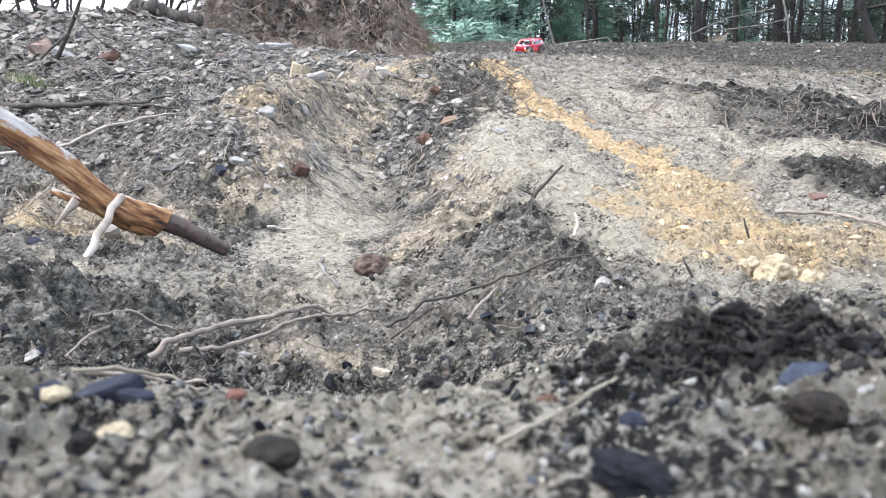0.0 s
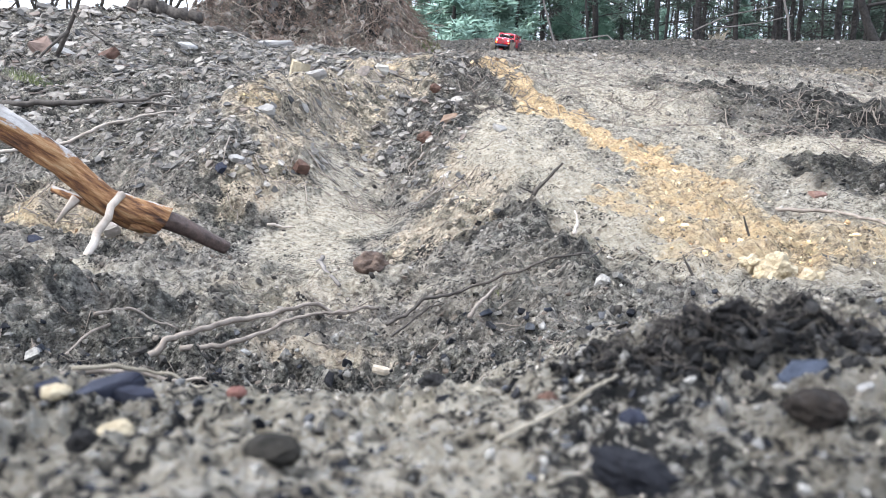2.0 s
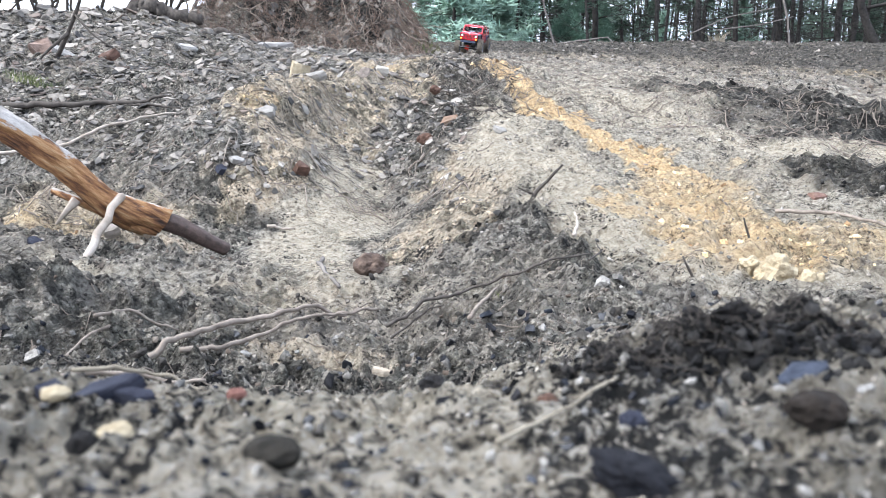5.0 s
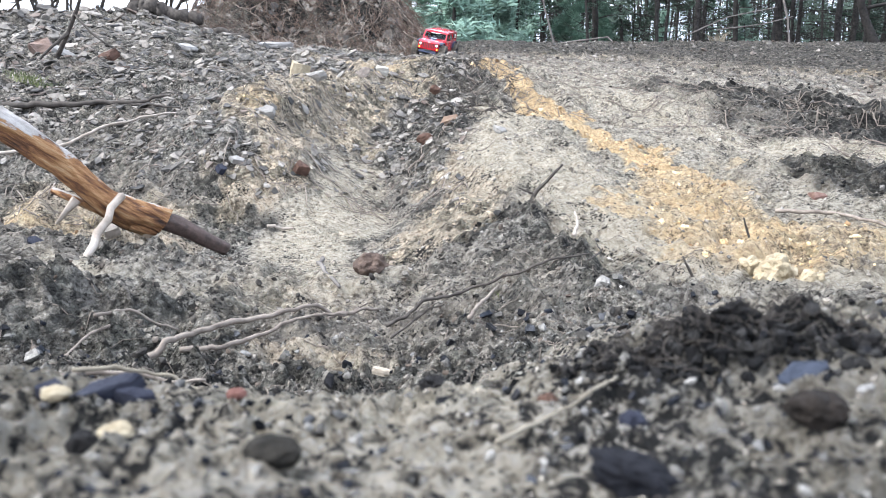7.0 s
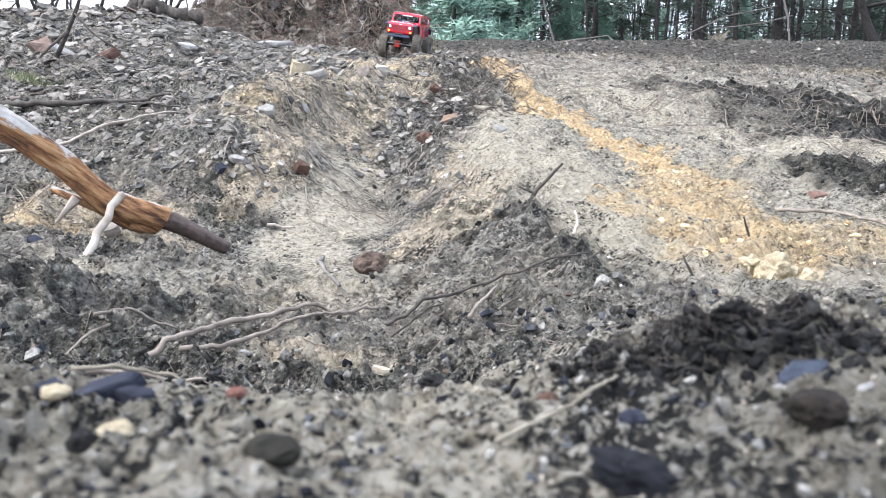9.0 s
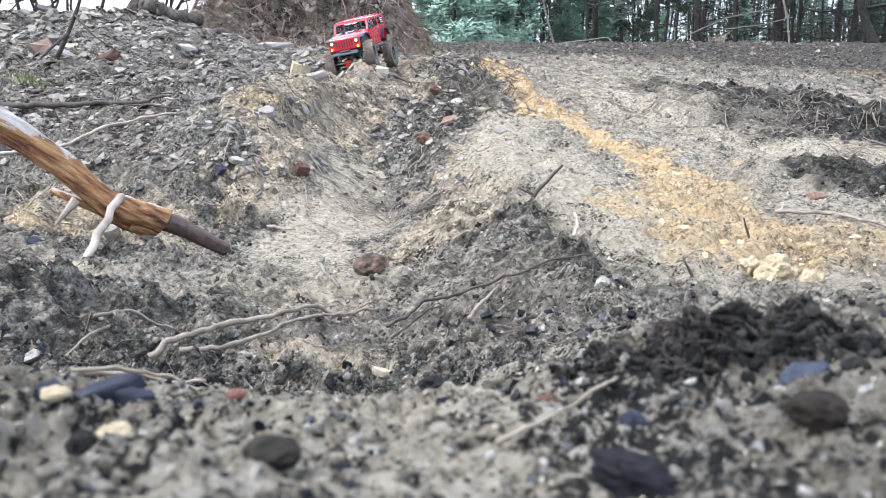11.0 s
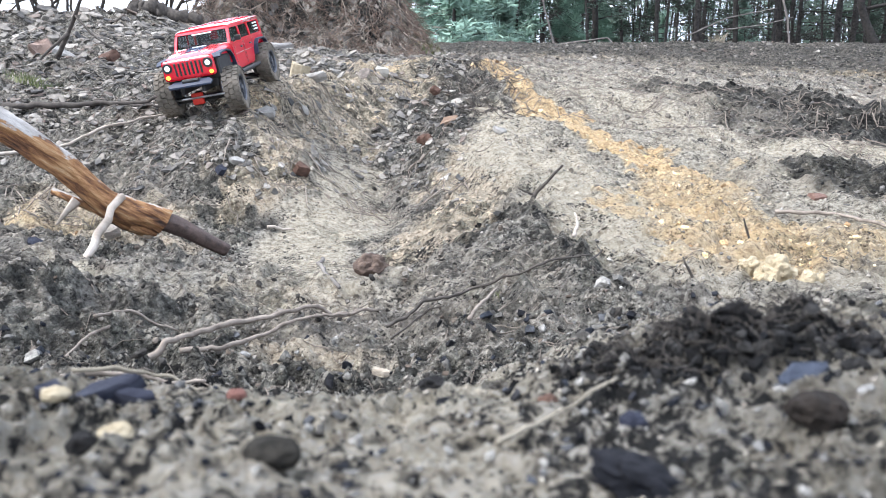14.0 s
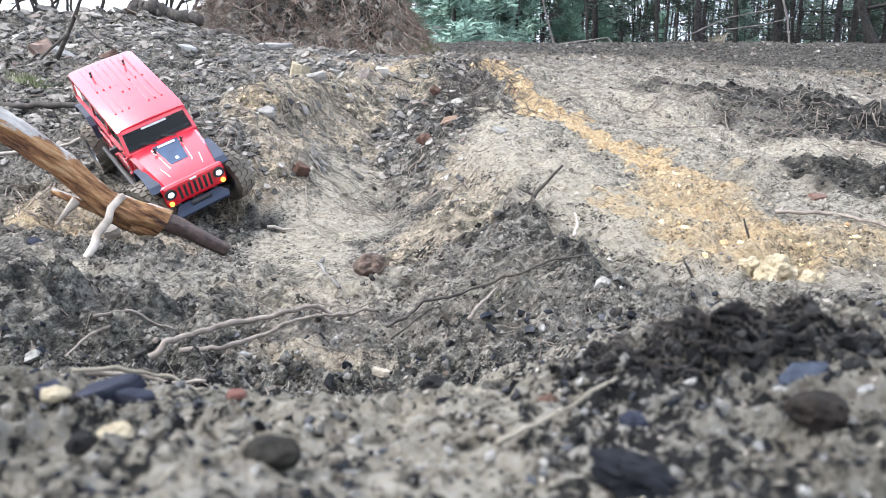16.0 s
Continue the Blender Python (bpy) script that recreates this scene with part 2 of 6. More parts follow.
def curve(q, knots):
    """A smooth line through (place, height) knots that does not overshoot."""
    k = np.array(knots, float)
    xs, ys = k[:, 0], k[:, 1]
    d = np.diff(ys) / np.diff(xs)
    m = np.concatenate([[0], np.where(d[1:] * d[:-1] > 0, 2 * d[1:] * d[:-1] / (d[1:] + d[:-1] + 1e-12 * np.sign(d[1:] + d[:-1] + 1e-9)), 0), [0]])
    q = np.clip(q, xs[0], xs[-1])
    i = np.clip(np.searchsorted(xs, q) - 1, 0, len(xs) - 2)
    h = xs[i + 1] - xs[i]
    t = (q - xs[i]) / h
    return (ys[i] * (1 + 2 * t) * (1 - t) ** 2 + m[i] * h * t * (1 - t) ** 2 + ys[i + 1] * t * t * (3 - 2 * t) + m[i + 1] * h * t * t * (t - 1))


FAR_LEFT = ((-1, -0.05), (0.3, -0.09), (1.0, -0.14), (1.6, -0.08), (2.2, 0.12), (3.0, 0.33), (4.0, 0.58), (4.7, 0.74), (6, 0.76), (9, 0.65), (20, 0.9))
LEFT = ((-1, -0.06), (0.3, -0.095), (0.6, -0.18), (1.0, -0.17), (1.3, -0.19), (1.63, -0.12), (2.0, 0.03), (2.5, 0.15), (3, 0.28), (4, 0.56), (4.6, 0.70), (6, 0.74), (9, 0.7), (20, 1.0))
HOLLOW = ((-1, -0.07), (0.15, -0.075), (0.3, -0.098), (0.42, -0.15), (0.6, -0.2), (1.0, -0.19), (1.3, -0.222), (1.45, -0.20), (1.63, -0.10), (1.8, 0.01),
          (2.0, 0.075), (2.35, 0.13), (2.94, 0.232), (3.97, 0.43), (4.8, 0.50), (7, 0.74), (11, 1.25), (14, 1.35))
TROUGH = ((-1, -0.08), (0.15, -0.085), (0.28, -0.110), (0.4, -0.17), (0.6, -0.22), (0.9, -0.225), (1.3, -0.235), (1.6, -0.22), (1.9, -0.17), (2.35, -0.02),
          (3.0, 0.2), (3.6, 0.345), (4.0, 0.405), (4.8, 0.43), (6.1, 0.62), (7.4, 0.74), (11, 1.28), (14, 1.4))
RIDGE = ((-1, -0.07), (0.15, -0.07), (0.3, -0.085), (0.45, -0.12), (0.62, -0.17), (0.95, -0.157), (1.3, -0.13), (1.8, -0.044), (2.5, 0.085), (3.4, 0.31),
         (4.2, 0.40), (6.1, 0.63), (7.4, 0.75), (11, 1.29), (14, 1.4))
GULLY = ((-1, -0.075), (0.15, -0.08), (0.3, -0.10), (0.5, -0.153), (0.85, -0.178), (1.5, -0.135), (2.4, 0.015), (3.2, 0.19), (4.2, 0.37), (6.1, 0.62), (7.4, 0.75), (11, 1.3), (14, 1.4))
RIGHT = ((-1, -0.08), (0.3, -0.11), (0.8, -0.19), (1.8, -0.15), (2.8, -0.03), (4, 0.15), (6, 0.47), (9, 0.93), (11, 1.30), (12, 1.36), (15, 1.35), (20, 1.3))
LANES = ((-0.80, -0.90, FAR_LEFT), (-0.33, -0.35, LEFT), (-0.12, -0.30, HOLLOW), (-0.09, 0.0, TROUGH), (0.0, 0.17, RIDGE), (0.04, 0.45, GULLY), (0.55, 0.65, RIGHT))


def seg_mask(x, y, line, width):
    """1 on a bent line of (x, y, half-width factor) and 0 away from it."""
    best = np.zeros_like(x)
    for (ax, ay, aw), (bx, by, bw) in zip(line, line[1:]):
        dx, dy = bx - ax, by - ay
        t = np.clip(((x - ax) * dx + (y - ay) * dy) / (dx * dx + dy * dy), 0, 1)
        dist = np.hypot(x - ax - t * dx, y - ay - t * dy) / (width * (aw + (bw - aw) * t))
        best = np.maximum(best, 1 - smooth01((dist - 0.35) / 0.9))
    return best


def blob(x, y, cx, cy, sx, sy, turn=0.0):
    c, s = math.cos(radians(turn)), math.sin(radians(turn))
    u, v = ((x - cx) * c + (y - cy) * s) / sx, (-(x - cx) * s + (y - cy) * c) / sy
    return np.exp(-(u * u + v * v))


OCHRE_LINE = ((0.25, 3.25, 0.55), (0.31, 2.85, 0.95), (0.41, 2.40, 1.1), (0.52, 2.05, 0.9), (0.62, 1.86, 0.6))
OCHRE_TAIL = ((0.56, 1.80, 0.9), (0.52, 1.45, 1.2), (0.50, 1.15, 1.1), (0.43, 0.90, 0.7))
OCHRE_STEP = ((0.33, 1.36, 0.5), (0.36, 1.18, 0.9), (0.32, 1.00, 0.7))
PALE_LINE = ((0.15, 2.55, 0.6), (0.16, 2.1, 1.0), (0.22, 1.75, 1.3), (0.28, 1.42, 1.4), (0.28, 1.12, 1.0), (0.24, 0.94, 0.5))
PALE_TROUGH = ((-0.22, 2.0, 0.5), (-0.25, 1.62, 1.0), (-0.23, 1.38, 1.1), (-0.17, 1.12, 0.8))
TAN_HILL = ((-0.20, 3.35, 1.6), (-0.34, 2.75, 1.5), (-0.40, 2.25, 1.3), (-0.47, 1.85, 0.9), (-0.42, 1.60, 0.5))
TAN_RIDGE = ((0.08, 2.05, 0.6), (0.04, 1.75, 1.1), (0.02, 1.45, 1.1), (0.0, 1.2, 0.8))
DARK_RIDGE = ((0.10, 3.35, 0.9), (0.06, 2.85, 1.0), (0.0, 2.4, 0.8), (-0.04, 2.05, 0.6))
DARK_FOOT = ((0.05, 1.34, 0.5), (0.11, 1.16, 0.9), (0.16, 1.03, 0.7), (0.13, 0.88, 0.6))
DARK_BANK = ((0.98, 3.20, 0.7), (1.25, 2.98, 1.2), (1.6, 2.76, 1.5), (2.3, 2.5, 1.4))
DARK_LOW = ((0.80, 1.74, 0.6), (0.94, 1.66, 1.0), (1.15, 1.55, 1.2), (1.6, 1.5, 1.2))


def base_height(x, y):
    x, y = np.asarray(x, float), np.asarray(y, float)
    yc = np.clip(y, 0.0, 11)
    wx = x + 0.05 * np.clip(y, 0.4, 3) * grad_noise(x / 0.7, y / 0.7, 5)
    pos = [a * yc + b for a, b, _ in LANES]
    val = [curve(y, k) for _, _, k in LANES]
    h = np.where(wx <= pos[0], val[0], val[-1])
    for i in range(len(LANES) - 1):
        t = (wx - pos[i]) / (pos[i + 1] - pos[i])
        inside = (t > 0) & (t <= 1)
        t = np.clip(t, 0, 1)
        h = np.where(inside, val[i] + (val[i + 1] - val[i]) * (0.45 * t + 0.55 * t * t * (3 - 2 * t)), h)
    # the root-grown bank, with a steep face towards the hollow
    bx = smooth01((x + 1.85) / 0.75) * (1 - smooth01((x + 0.62 + 0.10 * (y - 5)) / 0.72))
    by = smooth01((y - 4.55 - 0.10 * np.sin(x * 5)) / 0.75) * (1 - smooth01((y - 6.6) / 1.5))
    h = h + 0.72 * bx * by
    # soil cushions and steps
    h = h + 0.007 * blob(x, y, 0.110, 0.280, 0.040, 0.022) + 0.012 * blob(x, y, -0.05, 0.13, 0.05, 0.04)
    h = h + 0.045 * seg_mask(x, y, DARK_BANK, 0.25) + 0.03 * seg_mask(x, y, DARK_LOW, 0.2)
    h = h + 0.012 * seg_mask(x, y, DARK_RIDGE, 0.12)
    h = h + 0.055 * seg_mask(x, y, ((-0.30, 2.95, 0.9), (-0.37, 2.62, 1.1), (-0.44, 2.3, 1.0), (-0.50, 2.0, 0.6)), 0.10)
    h = h - 0.015 * blob(x, y, -0.40, 1.48, 0.05, 0.03)
    h = h + 0.035 * blob(x, y, -0.45, 0.75, 0.12, 0.10) + 0.022 * blob(x, y, -0.12, 1.05, 0.10, 0.07)
    return h


def soil_layers(x, y):
    """Shares of ochre, humus (also painted shade at the dent and near rim) and pale sand, how rough the ground lies,
    and the share of tan sand.
    """
    w = np.clip(np.hypot(x, y), 0.3, 4)
    wx = x + 0.07 * w * fbm(x, y, 0.30, 5, 31, 0.6)
    wy = y + 0.13 * w * fbm(x, y, 0.30, 5, 47, 0.6)
    near = 1 - smooth01((np.hypot(x, y - 0.2) - 0.4) / 0.6)
    far = smooth01((wy - 3.6) / 1.6)
    ochre = 1.05 * seg_mask(wx, wy, OCHRE_LINE, 0.125)
    ochre = np.maximum(ochre, 0.66 * seg_mask(wx, wy, OCHRE_TAIL, 0.15))
    ochre = np.maximum(ochre, 0.60 * seg_mask(wx, wy, OCHRE_STEP, 0.09))
    ochre = np.maximum(ochre, 0.52 * blob(wx, wy, -0.22, 3.2, 0.25, 0.30))
    ochre = np.maximum(ochre, 0.58 * blob(wx, wy, -0.47, 2.05, 0.06, 0.16))
    ochre = np.maximum(ochre, 0.55 * blob(wx, wy, -0.78, 1.42, 0.08, 0.10))
    ochre = np.maximum(ochre, 0.55 * blob(wx, wy, 0.80, 1.88, 0.14, 0.07))
    ochre = np.maximum(ochre, 0.62 * blob(wx, wy, 0.66, 1.10, 0.12, 0.16))
    ochre = np.maximum(ochre, 0.5 * blob(wx, wy, 3.4, 5.6, 1.0, 0.35))
    ochre = np.maximum(ochre, 0.34 * blob(wx, wy, 0.6, 5.4, 0.7, 0.8))
    pale = np.maximum(0.95 * seg_mask(wx, wy, PALE_LINE, 0.15), 0.86 * seg_mask(wx, wy, PALE_TROUGH, 0.15))
    pale = np.maximum(pale, 1.25 * blob(wx, wy, -0.315, 1.20, 0.065, 0.028))
    pale = np.maximum(pale, 1.2 * blob(wx, wy, -0.51, 0.93, 0.09, 0.030))
    pale = np.maximum(pale, 0.80 * seg_mask(wx, wy, ((0.62, 2.85, 0.8), (0.80, 2.45, 1.0), (1.05, 2.20, 1.2), (1.45, 2.1, 1.0)), 0.20))
    pale = np.maximum(pale, 0.66 * (wy < 0.5) * near)
    pale = np.maximum(pale, 0.58 * smooth01((wy - 2.9) / 0.5) * smooth01((wx - 0.25) / 0.3) * (1 - 0.95 * far))
    pale = np.maximum(pale, 0.62 * blob(wx, wy, -0.20, 0.98, 0.26, 0.20))
    pale = np.maximum(pale, 0.60 * smooth01((wx - 0.12) / 0.2) * smooth01((wy - 0.60) / 0.15) * (1 - far) * (1 - smooth01((wx - 0.9) / 0.5)))
    tan = 1.15 * seg_mask(wx, wy, TAN_HILL, 0.17)
    tan = np.maximum(tan, 1.0 * seg_mask(wx, wy, TAN_RIDGE, 0.10))
    tan = np.maximum(tan, 0.85 * seg_mask(wx, wy, ((0.36, 1.5, 0.8), (0.38, 1.2, 1.2), (0.33, 0.9, 0.9)), 0.13))
    tan = np.maximum(tan, 0.72 * seg_mask(wx, wy, ((-0.95, 1.62, 0.8), (-0.74, 1.42, 1.0), (-0.52, 1.46, 0.8)), 0.10))
    tan = np.maximum(tan, 0.8 * blob(wx, wy, -0.13, 0.70, 0.09, 0.06))
    tan = np.maximum(tan, 0.66 * blob(wx, wy, -0.17, 0.90, 0.16, 0.10))
    tan = np.maximum(tan, 0.46 * far * (wx > -0.3))
    dark = 1.25 * blob(wx, wy, 0.108, 0.268, 0.042, 0.030)
    # near rim: shading put into the colour, more at left; dark soil at right
    dark = np.maximum(dark, (0.18 + 0.14 * smooth01((-0.05 - wx) / 0.04) + 0.24 * smooth01((wx - 0.03) / 0.04)) * (wy < 0.34) * near)
    dark = np.maximum(dark, 0.42 * seg_mask(wx, wy, DARK_RIDGE, 0.11))
    dark = np.maximum(dark, 0.44 * seg_mask(wx, wy, DARK_FOOT, 0.10))
    dark = np.maximum(dark, 0.56 * seg_mask(wx, wy, DARK_BANK, 0.34))
    dark = np.maximum(dark, 0.62 * seg_mask(wx, wy, DARK_LOW, 0.21))
    dark = np.maximum(dark, 0.60 * seg_mask(wx, wy, ((1.15, 2.50, 0.7), (1.45, 2.45, 1.0), (2.0, 2.3, 1.2)), 0.20))
    dark = np.maximum(dark, 0.36 * seg_mask(wx, wy, ((-0.60, 0.74, 1.0), (-0.40, 0.73, 1.1), (-0.24, 0.76, 0.6)), 0.09))
    dark = np.maximum(dark, 0.32 * seg_mask(wx, wy, ((-0.42, 0.62, 1.0), (-0.26, 0.62, 0.8), (-0.05, 0.60, 0.8), (0.03, 0.56, 0.6)), 0.06))
    dark = np.maximum(dark, 0.26 * seg_mask(wx, wy, ((0.02, 0.78, 0.8), (0.10, 0.74, 1.0), (0.20, 0.72, 0.9)), 0.08))
    # shade of the dent behind the branch's end, painted in as a dark patch
    dark = np.maximum(dark, 0.62 * blob(wx, wy, -0.40, 1.48, 0.07, 0.05))
    dark = np.maximum(dark, 0.26 * seg_mask(wx, wy, ((-0.36, 1.95, 0.7), (-0.36, 1.72, 1.0), (-0.40, 1.52, 0.8)), 0.07))
    dark = np.maximum(dark, 0.20 * smooth01((-0.30 - wx - 0.15 * wy) / 0.4) * smooth01((wy - 1.7) / 0.5))
    dark = np.maximum(dark, 0.58 * smooth01((wy - 4.2) / 2.5))
    dark = np.maximum(dark, 0.66 * smooth01((wx + 2.2) / 0.3) * (1 - smooth01((wx + 0.35) / 0.3)) * smooth01((wy - 4.6) / 0.3) * (wy < 7))
    rough = np.clip(0.66 + 0.45 * dark + 0.05 * (w < 0.5) + 0.2 * ochre - 0.40 * seg_mask(wx, wy, PALE_TROUGH, 0.17) - 0.22 * pale, 0.16, 1.25)
    return ochre, dark, pale, rough, tan


def relief(x, y, rough):
    r = np.clip(np.hypot(x, y), 0.05, 80)
    h = np.zeros_like(x)
    for i, wave in enumerate((1.1, 0.5, 0.25)):
        keep = smooth01((r / wave - 0.7) / 1.5)
        h += 0.045 * wave * keep * grad_noise(x / wave, y / wave, 60 + i)
    for i, wave in enumerate((0.30, 0.16, 0.085, 0.045, 0.024, 0.013, 0.007, 0.0038)):
        keep = (1 - smooth01((r * 0.0075 / wave - 0.3) / 0.6)) * smooth01((r / wave - 3.0) / 8.0)
        if not keep.any():
            continue
        n = grad_noise(x / wave + 0.6 * grad_noise(x / wave * 0.7, y / wave * 0.7, 90 + i), y / wave, 70 + i)
        n2 = grad_noise(x / wave * 1.7, y / wave * 1.7, 170 + i)
        lumps = 0.45 - np.abs(n) * 1.9 + 0.5 * n2
        patch = 0.55 + 1.1 * smooth01(grad_noise(x / wave / 5, y / wave / 5, 130 + i) + 0.5)
        h += (0.16, 0.26, 0.38, 0.48, 0.48, 0.44, 0.36, 0.28)[i] * wave * keep * rough * lumps * patch
    return h


def ground_height(x, y):
    """The height of the ground at one place."""
    xa, ya = np.array([x], float), np.array([y], float)
    return float((base_height(xa, ya) + relief(xa, ya, soil_layers(xa, ya)[3]))[0])


def ground_heights(xs, ys):
    xa, ya = np.asarray(xs, float), np.asarray(ys, float)
    return base_height(xa, ya) + relief(xa, ya, soil_layers(xa, ya)[3])


def build_ground():
    inner = np.linspace(radians(-37), radians(37), 760)
    outer = np.linspace(radians(37), radians(323), 90)[1:-1]
    ang = np.concatenate([inner, outer])
    rad = np.concatenate([0.06 * np.exp(np.linspace(0, math.log(14 / 0.06), 860)), 14 * np.exp(np.linspace(0.03, math.log(900 / 14), 70))])
    R, A = np.meshgrid(rad, ang, indexing="ij")
    x, y = (R * np.sin(A)).ravel(), (R * np.cos(A)).ravel()
    ochre, dark, pale, rough, tan = soil_layers(x, y)
    z = base_height(x, y) + relief(x, y, rough)
    nr, na = len(rad), len(ang)
    x, y, z = np.append(x, 0), np.append(y, 0), np.append(z, -0.083)
    i = np.arange(nr - 1)[:, None] * na
    j = np.arange(na)[None, :]
    k = (j + 1) % na
    quads = np.stack([i + j, i + na + j, i + na + k, i + k], -1).reshape(-1, 4)[:, ::-1]
    tris = np.stack([np.full(na, nr * na), np.arange(na), (np.arange(na) + 1) % na], -1)[:, ::-1]
    me = bpy.data.meshes.new("ground")
    me.vertices.add(len(x))
    me.vertices.foreach_set("co", np.stack([x, y, z], -1).astype(np.float32).ravel())
    loops = np.concatenate([quads.ravel(), tris.ravel()]).astype(np.int32)
    me.loops.add(len(loops))
    me.loops.foreach_set("vertex_index", loops)
    starts = np.concatenate([np.arange(len(quads)) * 4, len(quads) * 4 + np.arange(len(tris)) * 3]).astype(np.int32)
    me.polygons.add(len(starts))
    me.polygons.foreach_set("loop_start", starts)
    me.polygons.foreach_set("use_smooth", np.ones(len(starts), dtype=bool))
    me.update(calc_edges=True)
    soil = me.attributes.new("soil", "FLOAT_COLOR", "POINT")
    add0 = lambda a: np.append(a, 0.3)
    rim_share = 1 - smooth01((np.hypot(x, y) - 0.30) / 0.45)
    soil.data.foreach_set("color", np.stack([add0(ochre), add0(dark), add0(pale), rim_share], -1).astype(np.float32).ravel())
    sand = me.attributes.new("tan_sand", "FLOAT", "POINT")
    sand.data.foreach_set("value", add0(tan).astype(np.float32))
    me.materials.append(M_GROUND)
    return tagged(new("ground", me), "grey loam and ochre sand of an eroded pit slope", "ground", kind="structure")


ground = build_ground()


# ---- mesh helpers ----
def part(name, bm, mat, parent=None, label="", smooth=False):
    me = bpy.data.meshes.new(name)
    bm.to_mesh(me)
    bm.free()
    for mm in (mat if isinstance(mat, (list, tuple)) else [mat]):
        me.materials.append(mm)
    if smooth:
        me.polygons.foreach_set("use_smooth", np.ones(len(me.polygons), dtype=bool))
    ob = new(name, me)
    if parent is not None:
        ob.parent = parent
    if label:
        tagged(ob, label)
    return ob


def mesh_object(name, verts, faces, mat, smooth=False):
    me = bpy.data.meshes.new(name)
    me.from_pydata(verts, [], faces)
    me.materials.append(mat)
    if smooth:
        me.polygons.foreach_set("use_smooth", np.ones(len(me.polygons), dtype=bool))
    me.update()
    return new(name, me)


def tube(points, radii, sides=7, wobble=0.0, rng=None, verts=None, faces=None):
    """A tapering tube through points, appended to verts and faces."""
    verts = [] if verts is None else verts
    faces = [] if faces is None else faces
    pts = [Vector(p) for p in points]
    base = len(verts)
    side = None
    for i, p in enumerate(pts):
        d = (pts[min(i + 1, len(pts) - 1)] - pts[max(i - 1, 0)]).normalized()
        if side is None:
            side = d.orthogonal().normalized()
        side = (side - d * side.dot(d)).normalized()
        up = d.cross(side)
        for k in range(sides):
            a = 2 * math.pi * k / sides
            r = radii[i] * (1 + (rng.uniform(-wobble, wobble) if rng else 0))
            verts.append(tuple(p + side * (r * math.cos(a)) + up * (r * math.sin(a))))
    n = len(pts)
    for i in range(n - 1):
        for k in range(sides):
            a, b = base + i * sides + k, base + i * sides + (k + 1) % sides
            faces.append((a, b, b + sides, a + sides))
    faces.append(tuple(base + k for k in range(sides))[::-1])
    faces.append(tuple(base + (n - 1) * sides + k for k in range(sides)))
    return verts, faces


def bent(a, b, n, sag, rng):
    """Points from a to b with irregular bends."""
    a, b = Vector(a), Vector(b)
    length = (b - a).length
    out = []
    off = Vector((0, 0, 0))
    for i in range(n):
        t = i / (n - 1)
        if 0 < i < n - 1:
            off += Vector([rng.uniform(-1, 1) for _ in range(3)]) * sag * length / n ** 0.5
        out.append(a.lerp(b, t) + off * math.sin(math.pi * t))
    return out


# ---- the toy car ----
def add_box(bm, x0, x1, y0, y1, z0, z1, bev=0.0, seg=2, turn=None):
    m = Matrix.Translation(((x0 + x1) / 2, (y0 + y1) / 2, (z0 + z1) / 2))
    if turn is not None:
        m = m @ turn
    m = m @ Matrix.Diagonal((x1 - x0, y1 - y0, z1 - z0, 1))
    v = bmesh.ops.create_cube(bm, size=1, matrix=m)["verts"]
    if bev:
        edges = list({e for q in v for e in q.link_edges})
        bmesh.ops.bevel(bm, geom=edges, offset=bev, segments=seg, affect="EDGES", profile=0.5)
    return bm


def box(x0, x1, y0, y1, z0, z1, bev=0.0, seg=2, turn=None):
    return add_box(bmesh.new(), x0, x1, y0, y1, z0, z1, bev, seg, turn)


def rod(a, b, r, sides=10, r2=None):
    v, f = tube([a, b], [r, r if r2 is None else r2], sides)
    bm = bmesh.new()
    vs = [bm.verts.new(p) for p in v]
    for q in f:
        bm.faces.new([vs[i] for i in q])
    return bm


def hull(sections, close=True):
    """Skin over rings of the same number of points."""
    bm = bmesh.new()
    rings = [[bm.verts.new(p) for p in s] for s in sections]
    n = len(rings[0])
    for a, b in zip(rings, rings[1:]):
        for k in range(n):
            bm.faces.new([a[k], a[(k + 1) % n], b[(k + 1) % n], b[k]])
    if close:
        bm.faces.new(rings[0][::-1])
        bm.faces.new(rings[-1])
    bmesh.ops.recalc_face_normals(bm, faces=bm.faces)
    return bm


def slab(outline, x0, x1, bev=0.0):
    """A side outline of (y, z) given thickness across the car."""
    bm = hull([[(x0, y, z) for y, z in outline], [(x1, y, z) for y, z in outline]])
    if bev:
        edges = [e for e in bm.edges if abs(e.verts[0].co.x - e.verts[1].co.x) < 1e-6]
        bmesh.ops.bevel(bm, geom=edges, offset=bev, segments=2, affect="EDGES")
    return bm


def band(line, x0, x1, thick):
    """A bent strip along (y, z) points, from x0 to x1."""
    up = []
    for i, (y, z) in enumerate(line):
        a, b = line[max(i - 1, 0)], line[min(i + 1, len(line) - 1)]
        d = math.hypot(b[0] - a[0], b[1] - a[1])
        up.append((y - (b[1] - a[1]) / d * thick, z + (b[0] - a[0]) / d * thick))
    return hull([[(x0, y, z) for y, z in line] + [(x0, y, z) for y, z in up[::-1]], [(x1, y, z) for y, z in line] + [(x1, y, z) for y, z in up[::-1]]])


